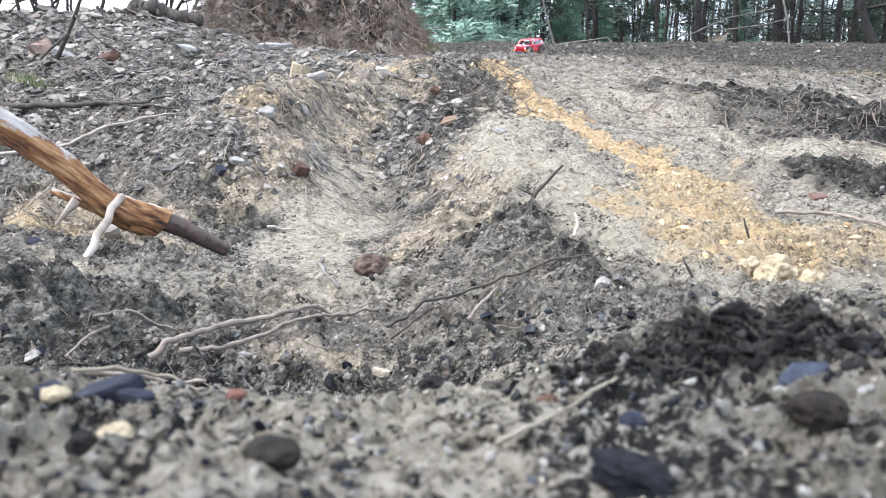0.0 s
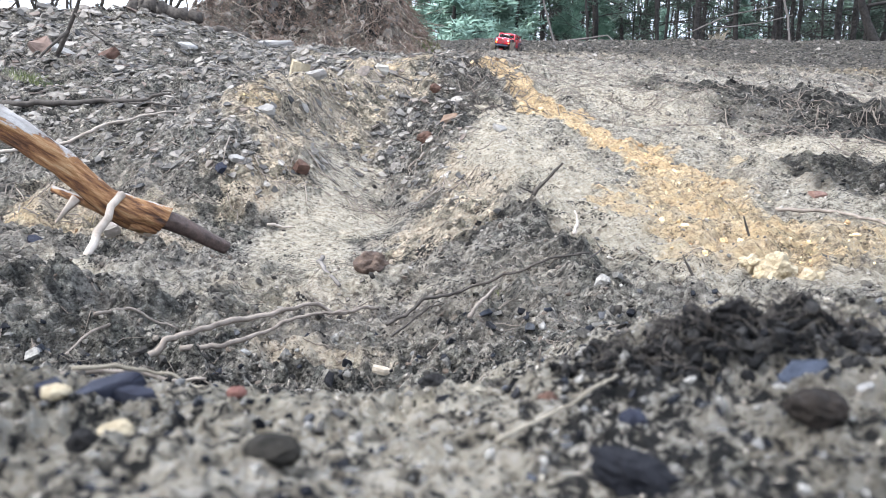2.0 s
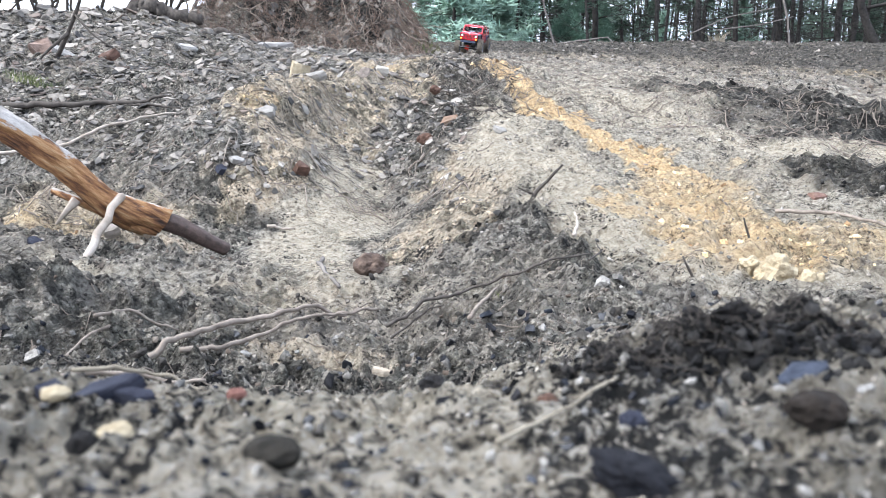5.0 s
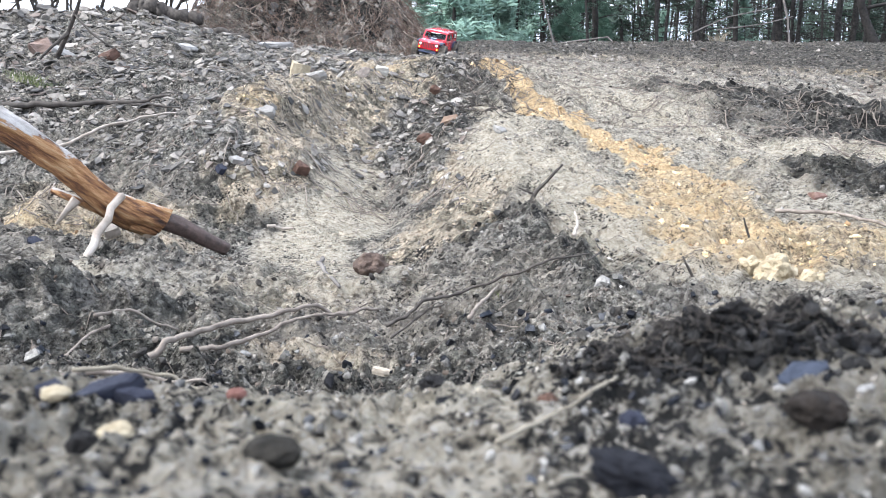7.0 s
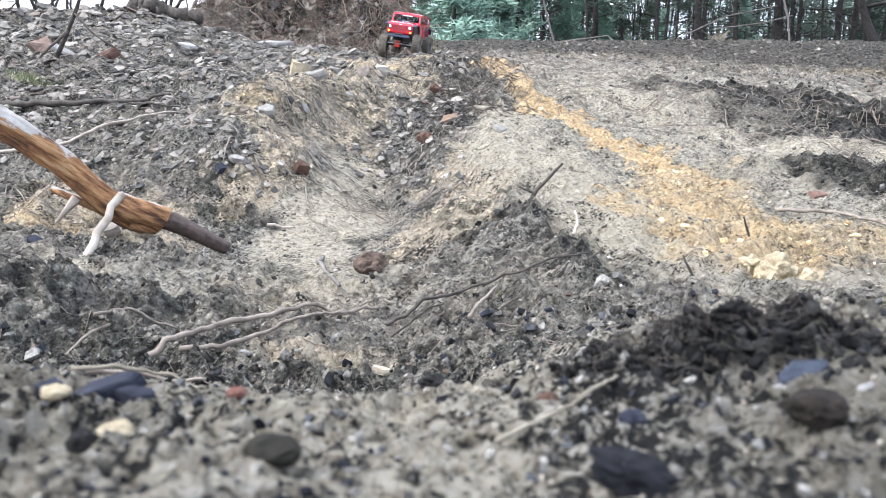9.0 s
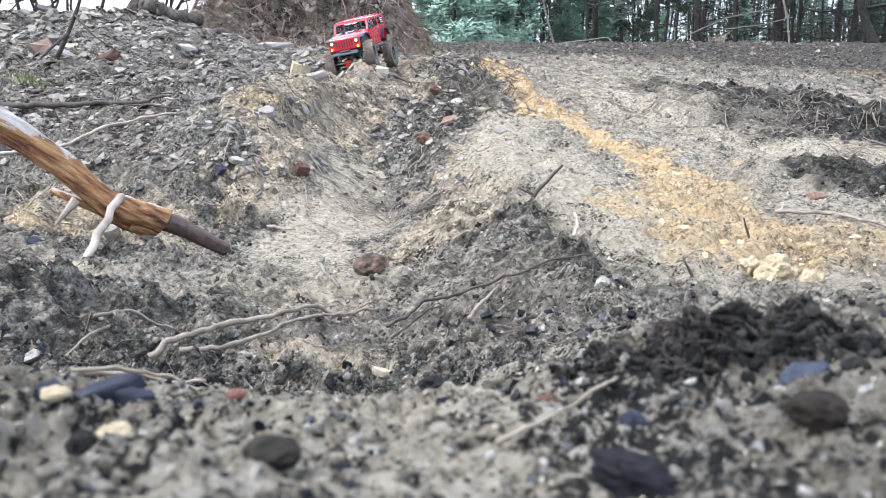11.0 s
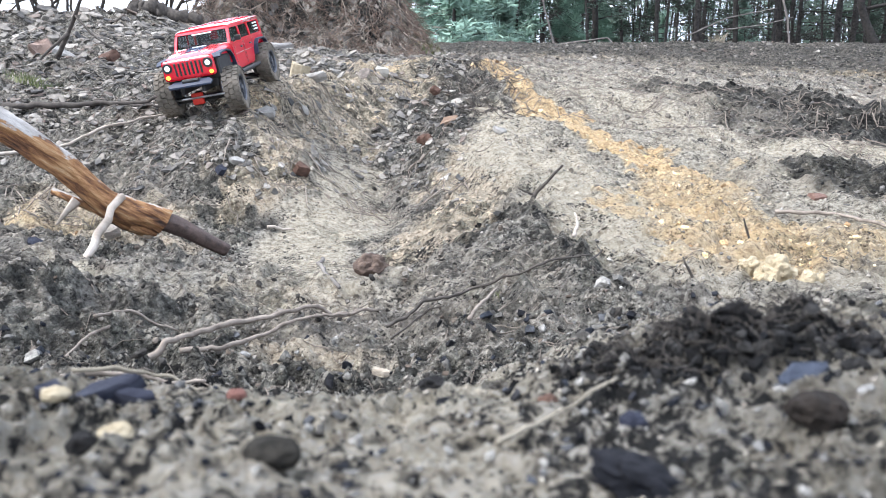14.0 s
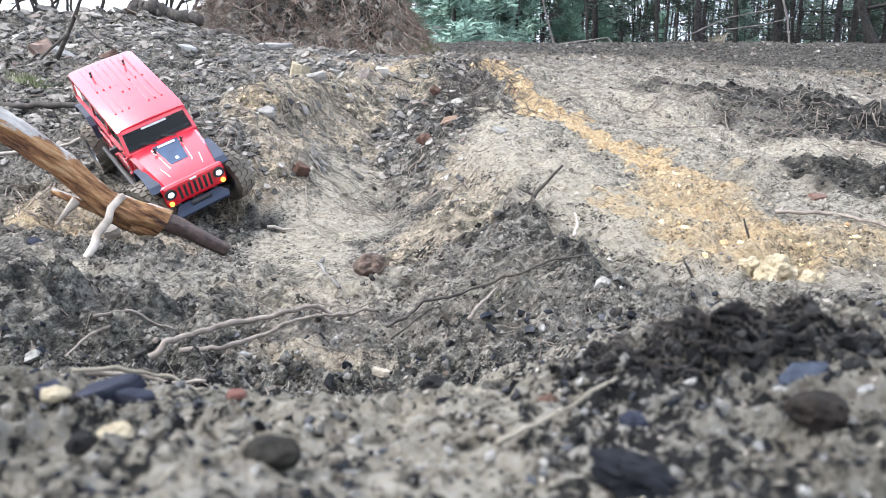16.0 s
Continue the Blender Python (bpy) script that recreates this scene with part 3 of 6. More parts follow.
def paint():
    m, nt, bs = material("red_lacquer")
    f = noise_tex(nt, 30, 6, 0.6)
    nt.links.new(ramp(nt, f, [(0.3, (0.66, 0.014, 0.034)), (0.7, (0.75, 0.022, 0.044))]), bs.inputs["Base Color"])
    dust = noise_tex(nt, 55, 8, 0.7)
    nt.links.new(maths(nt, "ADD", maths(nt, "MULTIPLY", dust, 0.22), 0.10), bs.inputs["Roughness"])
    bs.inputs["Specular IOR Level"].default_value = 0.75
    bs.inputs["Coat Weight"].default_value = 1.0
    bs.inputs["Coat Roughness"].default_value = 0.12
    return m


def glow(name, colour, strength):
    m, nt, bs = material(name)
    bs.inputs["Base Color"].default_value = (*colour, 1)
    bs.inputs["Emission Color"].default_value = (*colour, 1)
    bs.inputs["Emission Strength"].default_value = strength
    bs.inputs["Roughness"].default_value = 0.15
    return m


def glass():
    m, nt, bs = material("tinted_glass")
    bs.inputs["Base Color"].default_value = (0.42, 0.44, 0.47, 1)
    bs.inputs["Roughness"].default_value = 0.03
    bs.inputs["Transmission Weight"].default_value = 1.0
    bs.inputs["IOR"].default_value = 1.28
    return m


M_RED = paint()
M_GLASS = glass()
M_PLASTIC = simple("black_plastic", (0.012, 0.012, 0.014), (0.035, 0.034, 0.036), 40, 0.55, 0, 0.15, 0.001)
M_FLARE = simple("slate_blue_plastic", (0.010, 0.019, 0.042), (0.024, 0.038, 0.074), 40, 0.6, 0, 0.1, 0.001)
M_DECAL = simple("blue_black_decal", (0.012, 0.030, 0.075), (0.025, 0.060, 0.13), 30, 0.25, 0, 0)
M_WHITE = simple("white_print", (0.72, 0.72, 0.72), (0.82, 0.82, 0.80), 30, 0.5, 0, 0)
M_TYRE = simple("dusty_rubber", (0.075, 0.067, 0.056), (0.23, 0.20, 0.165), 28, 0.93, 0, 0.5, 0.002)
M_RIM = simple("gunmetal_rim", (0.05, 0.055, 0.07), (0.14, 0.145, 0.16), 40, 0.45, 0.6, 0.1, 0.001)
M_SEAM = simple("painted_seam_shade", (0.10, 0.008, 0.010), (0.13, 0.010, 0.012), 20, 0.7, 0, 0)
M_STEEL = simple("steel", (0.30, 0.30, 0.31), (0.5, 0.5, 0.5), 40, 0.35, 0.9, 0.1, 0.001)
M_DIFF = simple("red_cover", (0.55, 0.03, 0.02), (0.68, 0.05, 0.03), 30, 0.4, 0, 0)
M_LED = glow("lit_headlight", (0.78, 0.88, 1.0), 0.7)
M_AMBER = glow("lit_amber", (1.0, 0.36, 0.04), 1.6)

car = tagged(new("toy_car"), "red plastic scale-model off-road car with knobbly tyres", "toy car")

# tub with wheel openings
TUB = ((-0.213, 0.112), (-0.213, 0.163), (-0.208, 0.168), (0.081, 0.169), (0.081, 0.122), (0.070, 0.100), (-0.082, 0.100), (-0.097, 0.130), (-0.118, 0.143),
       (-0.186, 0.143), (-0.206, 0.120))
body = part("body", slab(TUB, -0.076, 0.076, 0.004), M_RED, car)
for s in (-1, 1):
    for y in (0.066, -0.012, -0.020, -0.092):
        # door lines: raised dark red strips, the grooves' shade put into their colour
        part("door_seam", box(s * 0.0752, s * 0.0765, y - 0.0007, y + 0.0007, 0.106, 0.164), M_SEAM, body)
    part("side_crease", box(s * 0.0755, s * 0.0775, -0.093, 0.066, 0.137, 0.1395, 0.0006, 1), M_RED, body)
    for y in (0.004, -0.078):
        part("door_handle", box(s * 0.076, s * 0.0795, y, y + 0.012, 0.150, 0.154, 0.001, 1), M_PLASTIC, body)
    for y in (0.066, -0.014):
        for z in (0.118, 0.153):
            part("hinge", box(s * 0.0755, s * 0.0785, y - 0.004, y + 0.004, z, z + 0.003, 0.0006, 1), M_RED, body)
    part("tail_light", box(s * 0.056, s * 0.073, -0.2165, -0.212, 0.135, 0.156, 0.001, 1), M_DIFF, body)
    part("rock_slider", rod((s * 0.083, -0.088, 0.094), (s * 0.083, 0.074, 0.094), 0.0055), M_PLASTIC, car)

# hood, lofted towards the grille
def hood_ring(y, half, top, edge, low):
    return [(-half, y, low), (-half, y, edge), (-half * 0.90, y, top - 0.001), (-half * 0.45, y, top + 0.0015), (half * 0.45, y, top + 0.0015),
            (half * 0.90, y, top - 0.001), (half, y, edge), (half, y, low)]


hood = part("hood", hull([hood_ring(0.079, 0.0725, 0.1705, 0.162, 0.122), hood_ring(0.12, 0.069, 0.1695, 0.160, 0.126), hood_ring(0.165, 0.064, 0.1655, 0.155, 0.128),
                          hood_ring(0.198, 0.059, 0.160, 0.149, 0.128), hood_ring(0.206, 0.057, 0.154, 0.145, 0.128)]), M_RED, car)
hood_turn = pose(0, 0, 0, -4.5)
part("hood_decal", hull([[(-0.026, 0.094, 0.1712), (0.026, 0.094, 0.1712), (0.026, 0.094, 0.1735), (-0.026, 0.094, 0.1735)],
                         [(-0.018, 0.160, 0.1660), (0.018, 0.160, 0.1660), (0.018, 0.160, 0.1682), (-0.018, 0.160, 0.1682)]]), M_DECAL, hood, "dark blue hood decal")
part("decal_bar", box(-0.018, 0.018, 0.098, 0.103, 0.1728, 0.1742, 0, 2, hood_turn), M_WHITE, hood, "white bar of print")
part("decal_mark", box(-0.003, 0.003, 0.146, 0.153, 0.1690, 0.1700, 0, 2, hood_turn), M_WHITE, hood, "small white mark")
for s in (-1, 1):
    part("hood_clip", rod((s * 0.028, 0.112, 0.170), (s * 0.028, 0.112, 0.184), 0.0022, 8), M_PLASTIC, hood)
    part("clip_pin", rod((s * 0.028 - 0.006, 0.108, 0.178), (s * 0.028 + 0.006, 0.118, 0.178), 0.0013, 6), M_PLASTIC, hood)
    part("hood_stripe", box(s * 0.0365, s * 0.0380, 0.160, 0.188, 0.1650, 0.1660, 0, 2, pose(0, 0, 0, -8, 0, s * 12)), M_WHITE, hood, "thin pale stripe of print")
    part("hood_bulge", rod((s * 0.030, 0.098, 0.1690), (s * 0.023, 0.170, 0.1645), 0.0042, 8, 0.003), M_RED, hood)

# grille with its slots and lamps
grille = part("grille", box(-0.0645, 0.0645, 0.198, 0.2085, 0.110, 0.159, 0.0075, 3), M_RED, car)
for k in range(7):
    part("slot", box(k * 0.0105 - 0.0315 - 0.0031, k * 0.0105 - 0.0315 + 0.0031, 0.2055, 0.2092, 0.119, 0.150, 0.0012, 1), M_PLASTIC, grille)
for s in (-1, 1):
    lamp = part("headlight", rod((s * 0.0505, 0.203, 0.141), (s * 0.0505, 0.2112, 0.141), 0.0115, 18), M_PLASTIC, grille)
    part("lens", rod((s * 0.0505, 0.2095, 0.141), (s * 0.0505, 0.2125, 0.141), 0.0072, 18, 0.0055), M_LED, lamp, "lit white lens")
    part("turn_signal", rod((s * 0.0545, 0.206, 0.1195), (s * 0.0545, 0.2110, 0.1195), 0.0048, 12), M_AMBER, grille, "lit amber lamp")
part("brand_bar", box(-0.007, 0.007, 0.2075, 0.2092, 0.1525, 0.1555), M_WHITE, grille, "pale bar badge")

# flares over the wheels
FRONT_FLARE = ((0.088, 0.110), (0.097, 0.138), (0.113, 0.152), (0.140, 0.157), (0.186, 0.154), (0.198, 0.147))
REAR_FLARE = ((-0.210, 0.124), (-0.196, 0.147), (-0.176, 0.154), (-0.124, 0.154), (-0.106, 0.143), (-0.094, 0.118))
for s in (-1, 1):
    part("front_flare", band(FRONT_FLARE, s * 0.056, s * 0.080, 0.0035), M_FLARE, car, "slate-blue plastic flare")
    part("rear_flare", band(REAR_FLARE, s * 0.073, s * 0.087, 0.0035), M_FLARE, car, "slate-blue plastic flare")
    part("inner_arch", box(s * 0.040, s * 0.0705, 0.092, 0.192, 0.100, 0.1505, 0.004, 1), M_PLASTIC, car)

# windscreen and cab
def side_x(z):
    return 0.0745 - (z - 0.167) / 0.043 * 0.0045


def wall_piece(s, corners, thick=0.004):
    """A piece of the cab's leaning side wall between four (y, z) corners."""
    return hull([[(s * side_x(z), y, z) for y, z in corners], [(s * (side_x(z) - thick), y, z) for y, z in corners]])


def screen_y(z):
    return 0.081 - (z - 0.169) / 0.040 * 0.024


roof_outline = [(-0.0725, 0.207), (-0.0715, 0.2135), (-0.062, 0.2165), (0.0, 0.2185), (0.062, 0.2165), (0.0715, 0.2135), (0.0725, 0.207)]
roof = part("roof", hull([[(x * 0.985, -0.2145, z - 0.002) for x, z in roof_outline], [(x, -0.209, z - 0.0005) for x, z in roof_outline], [(x, 0.040, z - 0.0005) for x, z in roof_outline],
                          [(x * 0.985, 0.0575, z - 0.0035) for x, z in roof_outline]]), M_RED, car)
for k in range(8):
    x = -0.049 + 0.014 * k
    z = 0.2183 - abs(x) / 0.062 * 0.0018
    for y0, y1 in ((-0.200, -0.095), (-0.080, 0.005)) if k not in (3, 4) else ((-0.200, -0.060),):
        part("roof_rib", box(x - 0.0018, x + 0.0018, y0, y1, z - 0.0012, z + 0.0022, 0.0008, 2), M_RED, roof)
for s in (-1, 1):
    part("roof_clip", rod((s * 0.036, -0.160, 0.215), (s * 0.036, -0.160, 0.229), 0.0022, 8), M_PLASTIC, roof)
    part("clip_pin", rod((s * 0.036 - 0.004, -0.170, 0.223), (s * 0.036 + 0.004, -0.150, 0.224), 0.0014, 6), M_PLASTIC, roof)
cab = part("cab_frame", box(-0.0735, 0.0735, screen_y(0.169) - 0.006, screen_y(0.169) + 0.002, 0.166, 0.1715, 0.001, 1), M_RED, car)
for s in (-1, 1):
    part("windscreen_pillar", hull([[(s * (side_x(z) - dx), screen_y(z) + dy, z) for dx, dy in ((0, 0.002), (0.0065, 0.002), (0.0065, -0.006), (0, -0.006))] for z in (0.168, 0.209)]), M_RED, cab)
    part("window_header", wall_piece(s, ((-0.210, 0.2035), (0.060, 0.2035), (0.058, 0.209), (-0.210, 0.209))), M_RED, cab)
    part("window_sill", wall_piece(s, ((-0.212, 0.166), (0.080, 0.166), (0.078, 0.172), (-0.212, 0.172))), M_RED, cab)
    for y0, y1 in ((-0.018, -0.008), (-0.104, -0.092), (-0.212, -0.198)):
        part("door_pillar", wall_piece(s, ((y0, 0.170), (y1, 0.170), (y1, 0.205), (y0, 0.205))), M_RED, cab)
    for y0, y1, ya, yb in ((-0.008, 0.074, -0.008, 0.062), (-0.092, -0.018, -0.092, -0.018), (-0.198, -0.104, -0.198, -0.104)):
        part("side_window", hull([[(s * (side_x(z) - 0.0015), y, z) for y, z in ((y0, 0.171), (y1, 0.171), (yb, 0.2045), (ya, 0.2045))],
                                  [(s * (side_x(z) - 0.0028), y, z) for y, z in ((y0, 0.171), (y1, 0.171), (yb, 0.2045), (ya, 0.2045))]]), M_GLASS, cab)
    for k in range(3):
        part("print_bar", wall_piece(s * 1.008, ((-0.186, 0.180 + 0.008 * k), (-0.150, 0.180 + 0.008 * k), (-0.150, 0.184 + 0.008 * k), (-0.186, 0.184 + 0.008 * k)), 0.001), M_WHITE, cab, "white bar of print")
    mirror = part("mirror", box(s * 0.080, s * 0.096, 0.052, 0.060, 0.171, 0.184, 0.0025, 2), M_PLASTIC, car)
    part("mirror_arm", rod((s * 0.074, 0.060, 0.170), (s * 0.084, 0.057, 0.174), 0.0024, 8), M_PLASTIC, mirror)
screen = part("windscreen", hull([[(x, screen_y(z) + d, z) for x, z in ((-0.067, 0.1715), (0.067, 0.1715), (0.0635, 0.2075), (-0.0635, 0.2075))] for d in (-0.001, -0.0022)]), M_GLASS, car)
part("screen_header", hull([[(x, screen_y(z) + d, z) for x, z in ((-0.0705, 0.2045), (0.0705, 0.2045), (0.070, 0.2095), (-0.070, 0.2095))] for d in (0.002, -0.006)]), M_RED, cab)
part("print_bar", hull([[(x, screen_y(z) + d, z) for x, z in ((-0.026, 0.2000), (0.026, 0.2000), (0.026, 0.2030), (-0.026, 0.2030))] for d in (0.0008, -0.0008)]), M_WHITE, screen, "white bar of print")
for x0, x1 in ((-0.030, -0.002), (0.012, 0.040)):
    part("wiper", rod((x0, 0.0845, 0.1715), (x1, screen_y(0.180) + 0.0025, 0.1805), 0.0013, 6), M_PLASTIC, screen)
part("tailgate_window", box(-0.055, 0.055, -0.2145, -0.2125, 0.172, 0.203), M_GLASS, cab)
for s in (-1, 1):
    part("tailgate_pillar", box(s * 0.055, s * 0.070, -0.214, -0.210, 0.166, 0.207), M_RED, cab)

# inside
for s in (-1, 1):
    part("seat", add_box(box(s * 0.034 - 0.018, s * 0.034 + 0.018, -0.03, 0.010, 0.166, 0.172, 0.002, 1), s * 0.034 - 0.017, s * 0.034 + 0.017, -0.035, -0.028, 0.166, 0.196, 0.003, 1), M_PLASTIC, car)
part("dashboard", box(-0.066, 0.066, 0.050, 0.070, 0.166, 0.176, 0.003, 1), M_PLASTIC, car)
part("cabin_floor", box(-0.071, 0.071, -0.207, 0.066, 0.1675, 0.1700), M_PLASTIC, car)
part("roll_bar", add_box(add_box(box(-0.062, -0.057, -0.044, -0.039, 0.168, 0.205), 0.057, 0.062, -0.044, -0.039, 0.168, 0.205), -0.062, 0.062, -0.044, -0.039, 0.202, 0.206), M_DIFF, car)

# bumpers and running gear
bumper = part("front_bumper", hull([[(-0.044, 0.208, 0.102), (0.044, 0.208, 0.102), (0.044, 0.208, 0.107), (-0.044, 0.208, 0.107)],
                                    [(-0.056, 0.222, 0.097), (0.056, 0.222, 0.097), (0.056, 0.222, 0.1015), (-0.056, 0.222, 0.1015)],
                                    [(-0.052, 0.230, 0.0925), (0.052, 0.230, 0.0925), (0.052, 0.230, 0.0965), (-0.052, 0.230, 0.0965)]]), M_FLARE, car, "slate-blue bumper plate")
part("winch", rod((-0.020, 0.216, 0.106), (0.020, 0.216, 0.106), 0.005), M_PLASTIC, bumper)
part("rear_bumper", box(-0.066, 0.066, -0.232, -0.213, 0.098, 0.113, 0.003, 2), M_PLASTIC, car)
part("spare_carrier", box(-0.020, 0.020, -0.222, -0.213, 0.120, 0.160, 0.003, 1), M_PLASTIC, car)
for s in (-1, 1):
    part("chassis_rail", box(s * 0.026 - 0.004, s * 0.026 + 0.004, -0.205, 0.215, 0.076, 0.096, 0.001, 1), M_PLASTIC, car)
    for sy in (-1, 1):
        part("shock_absorber", rod((s * 0.050, sy * 0.150, 0.062), (s * 0.040, sy * 0.128, 0.128), 0.0062, 10), M_STEEL, car, "steel coil-over damper")
        part("link_rod", rod((s * 0.045, sy * 0.150, 0.050), (s * 0.026, sy * 0.02, 0.076), 0.003, 8), M_STEEL, car)
part("gearbox", box(-0.022, 0.022, -0.03, 0.05, 0.070, 0.098, 0.004, 1), M_PLASTIC, car)
part("tie_rod", rod((-0.066, 0.180, 0.060), (0.066, 0.180, 0.060), 0.0026, 8), M_STEEL, car)
for sy, cover in ((1, M_DIFF), (-1, M_PLASTIC)):
    axle = part("front_axle" if sy > 0 else "rear_axle", rod((-0.078, sy * 0.157, 0.056), (0.078, sy * 0.157, 0.056), 0.0085, 12), M_PLASTIC, car)
    ball = bmesh.new()
    bmesh.ops.create_icosphere(ball, subdivisions=2, radius=0.019, matrix=pose(0.012, sy * 0.160, 0.056) @ Matrix.Diagonal((0.9, 1.0, 1.0, 1)))
    part("differential", ball, M_PLASTIC, axle, smooth=True)
    part("differential_cover", box(-0.004, 0.026, sy * 0.174 - 0.005, sy * 0.174 + 0.005, 0.042, 0.072, 0.004, 2), cover, axle, "red differential cover" if sy > 0 else "")


def tyre_mesh():
    bm = bmesh.new()
    prof = ((-0.017, 0.031), (-0.0205, 0.036), (-0.0215, 0.045), (-0.0185, 0.0515), (-0.010, 0.0535), (0.010, 0.0535), (0.0185, 0.0515), (0.0215, 0.045), (0.0205, 0.036), (0.017, 0.031))
    n = 40
    rings = [[bm.verts.new((x * 0.9, r * math.cos(2 * math.pi * k / n), r * math.sin(2 * math.pi * k / n))) for k in range(n)] for x, r in prof]
    for a, b in zip(rings, rings[1:] + rings[:1]):
        for k in range(n):
            bm.faces.new([a[k], a[(k + 1) % n], b[(k + 1) % n], b[k]])
    for k in range(26):
        for x0, x1, sh in ((-0.0195, -0.0075, 0.0), (-0.0060, 0.0060, 0.5), (0.0075, 0.0195, 0.0)):
            ang = 360 * (k + sh) / 26
            side = abs(x0) > 0.008
            v = bmesh.ops.create_cube(bm, size=1, matrix=pose(0, 0, 0, ang) @ Matrix.Translation(((x0 + x1) / 2, 0, 0.0530 if side else 0.0545)) @ pose(0, 0, 0, 0, (-10 if x0 > 0 else 10) * -side, 18 if k % 2 else -18)
                                      @ Matrix.Diagonal((x1 - x0, 0.0098, 0.0026, 1)))["verts"]
    bmesh.ops.recalc_face_normals(bm, faces=bm.faces)
    return bm


def rim_mesh():
    bm = bmesh.new()
    n = 28
    prof = ((-0.018, 0.0315), (-0.018, 0.028), (0.004, 0.026), (0.016, 0.028), (0.018, 0.0325), (0.015, 0.0330))
    rings = [[bm.verts.new((x, r * math.cos(2 * math.pi * k / n), r * math.sin(2 * math.pi * k / n))) for k in range(n)] for x, r in prof]
    for a, b in zip(rings, rings[1:]):
        for k in range(n):
            bm.faces.new([a[k], a[(k + 1) % n], b[(k + 1) % n], b[k]])
    for k in range(6):
        bmesh.ops.create_cube(bm, size=1, matrix=pose(0, 0, 0, 60 * k) @ Matrix.Translation((0.009, 0, 0.016)) @ Matrix.Diagonal((0.005, 0.009, 0.026, 1)))
    bmesh.ops.create_cone(bm, cap_ends=True, segments=14, radius1=0.010, radius2=0.008, depth=0.016, matrix=Matrix.Translation((0.009, 0, 0)) @ pose(0, 0, 0, 0, 90))
    bmesh.ops.create_cone(bm, cap_ends=True, segments=20, radius1=0.027, radius2=0.027, depth=0.002, matrix=Matrix.Translation((-0.004, 0, 0)) @ pose(0, 0, 0, 0, 90))
    bmesh.ops.recalc_face_normals(bm, faces=bm.faces)
    return bm


wheels = []
first = None
for sx in (-1, 1):
    for sy in (1, -1):
        hub_empty = new("wheel")
        hub_empty.parent = car
        tyre = part("tyre", tyre_mesh(), M_TYRE, hub_empty, "dusty knobbly rubber tyre")
        rim = part("rim", rim_mesh(), M_RIM, hub_empty)
        if sx < 0:
            rim.matrix_basis = pose(0, 0, 0, 0, 0, 180)
        wheels.append((hub_empty, sx, sy))
for ob in car.children_recursive:
    if ob.type == "MESH" and ob.name.split(".")[0] in ("hood", "roof", "tyre"):
        ob.data.polygons.foreach_set("use_smooth", np.ones(len(ob.data.polygons), dtype=bool))
        ob.data.set_sharp_from_angle(angle=radians(35))


# ---- scattering on the ground ----
rng = random.Random(11)
nrg = np.random.default_rng(7)


def normals_at(xs, ys, step):
    hx = ground_heights(xs + step, ys) - ground_heights(xs - step, ys)
    hy = ground_heights(xs, ys + step) - ground_heights(xs, ys - step)
    n = np.stack([-hx / (2 * step), -hy / (2 * step), np.ones_like(xs)], -1)
    return n / np.linalg.norm(n, axis=1, keepdims=True)


def fan(n, r0, r1, a0, a1):
    """Places in a fan of the plan, as many per doubling of distance."""
    r = np.exp(nrg.uniform(math.log(r0), math.log(r1), n))
    a = np.radians(nrg.uniform(a0, a1, n))
    return r * np.sin(a), r * np.cos(a), r


def frames_from(nrm, tilt):
    """Random turning frames whose third axis leans by tilt from the given normals."""
    n = nrm + nrg.normal(0, 1, nrm.shape) * tilt
    n /= np.linalg.norm(n, axis=1, keepdims=True)
    t = nrg.normal(0, 1, nrm.shape)
    t -= n * (t * n).sum(1, keepdims=True)
    t /= np.linalg.norm(t, axis=1, keepdims=True)
    return np.stack([t, np.cross(n, t), n], -1)


def scatter(name, protos, xs, ys, sizes, flat, tilt, sink, mat, label, category, smooth=False):
    """Many small pieces joined into one object of kind stuff."""
    zs = ground_heights(xs, ys)
    fr = frames_from(normals_at(xs, ys, np.clip(sizes, 0.003, 0.05).mean()), tilt)
    V, F, base = [], [], 0
    pick = nrg.integers(0, len(protos), len(xs))
    for i, (pv, pf) in enumerate(protos):
        k = np.where(pick == i)[0]
        if not len(k):
            continue
        sc = np.stack([sizes[k] * nrg.uniform(0.7, 1.3, len(k)), sizes[k] * nrg.uniform(0.6, 1.1, len(k)), sizes[k] * flat * nrg.uniform(0.6, 1.4, len(k))], -1)
        v = np.einsum("nij,nvj->nvi", fr[k], pv[None] * sc[:, None, :])
        c = np.stack([xs[k], ys[k], zs[k]], -1) + fr[k][:, :, 2] * (sizes[k] * flat * sink)[:, None]
        v = (v + c[:, None, :]).reshape(-1, 3)
        f = (np.array(pf)[None] + (base + np.arange(len(k)) * len(pv))[:, None, None]).reshape(-1, len(pf[0]))
        V.append(v), F.append(f)
        base += len(v)
    V, F = np.concatenate(V), np.concatenate(F)
    me = bpy.data.meshes.new(name)
    me.vertices.add(len(V))
    me.vertices.foreach_set("co", V.astype(np.float32).ravel())
    me.loops.add(F.size)
    me.loops.foreach_set("vertex_index", F.astype(np.int32).ravel())
    me.polygons.add(len(F))
    me.polygons.foreach_set("loop_start", (np.arange(len(F)) * F.shape[1]).astype(np.int32))
    me.polygons.foreach_set("use_smooth", np.full(len(F), smooth))
    me.update(calc_edges=True)
    me.materials.append(mat)
    return tagged(new(name, me), label, category, kind="stuff")


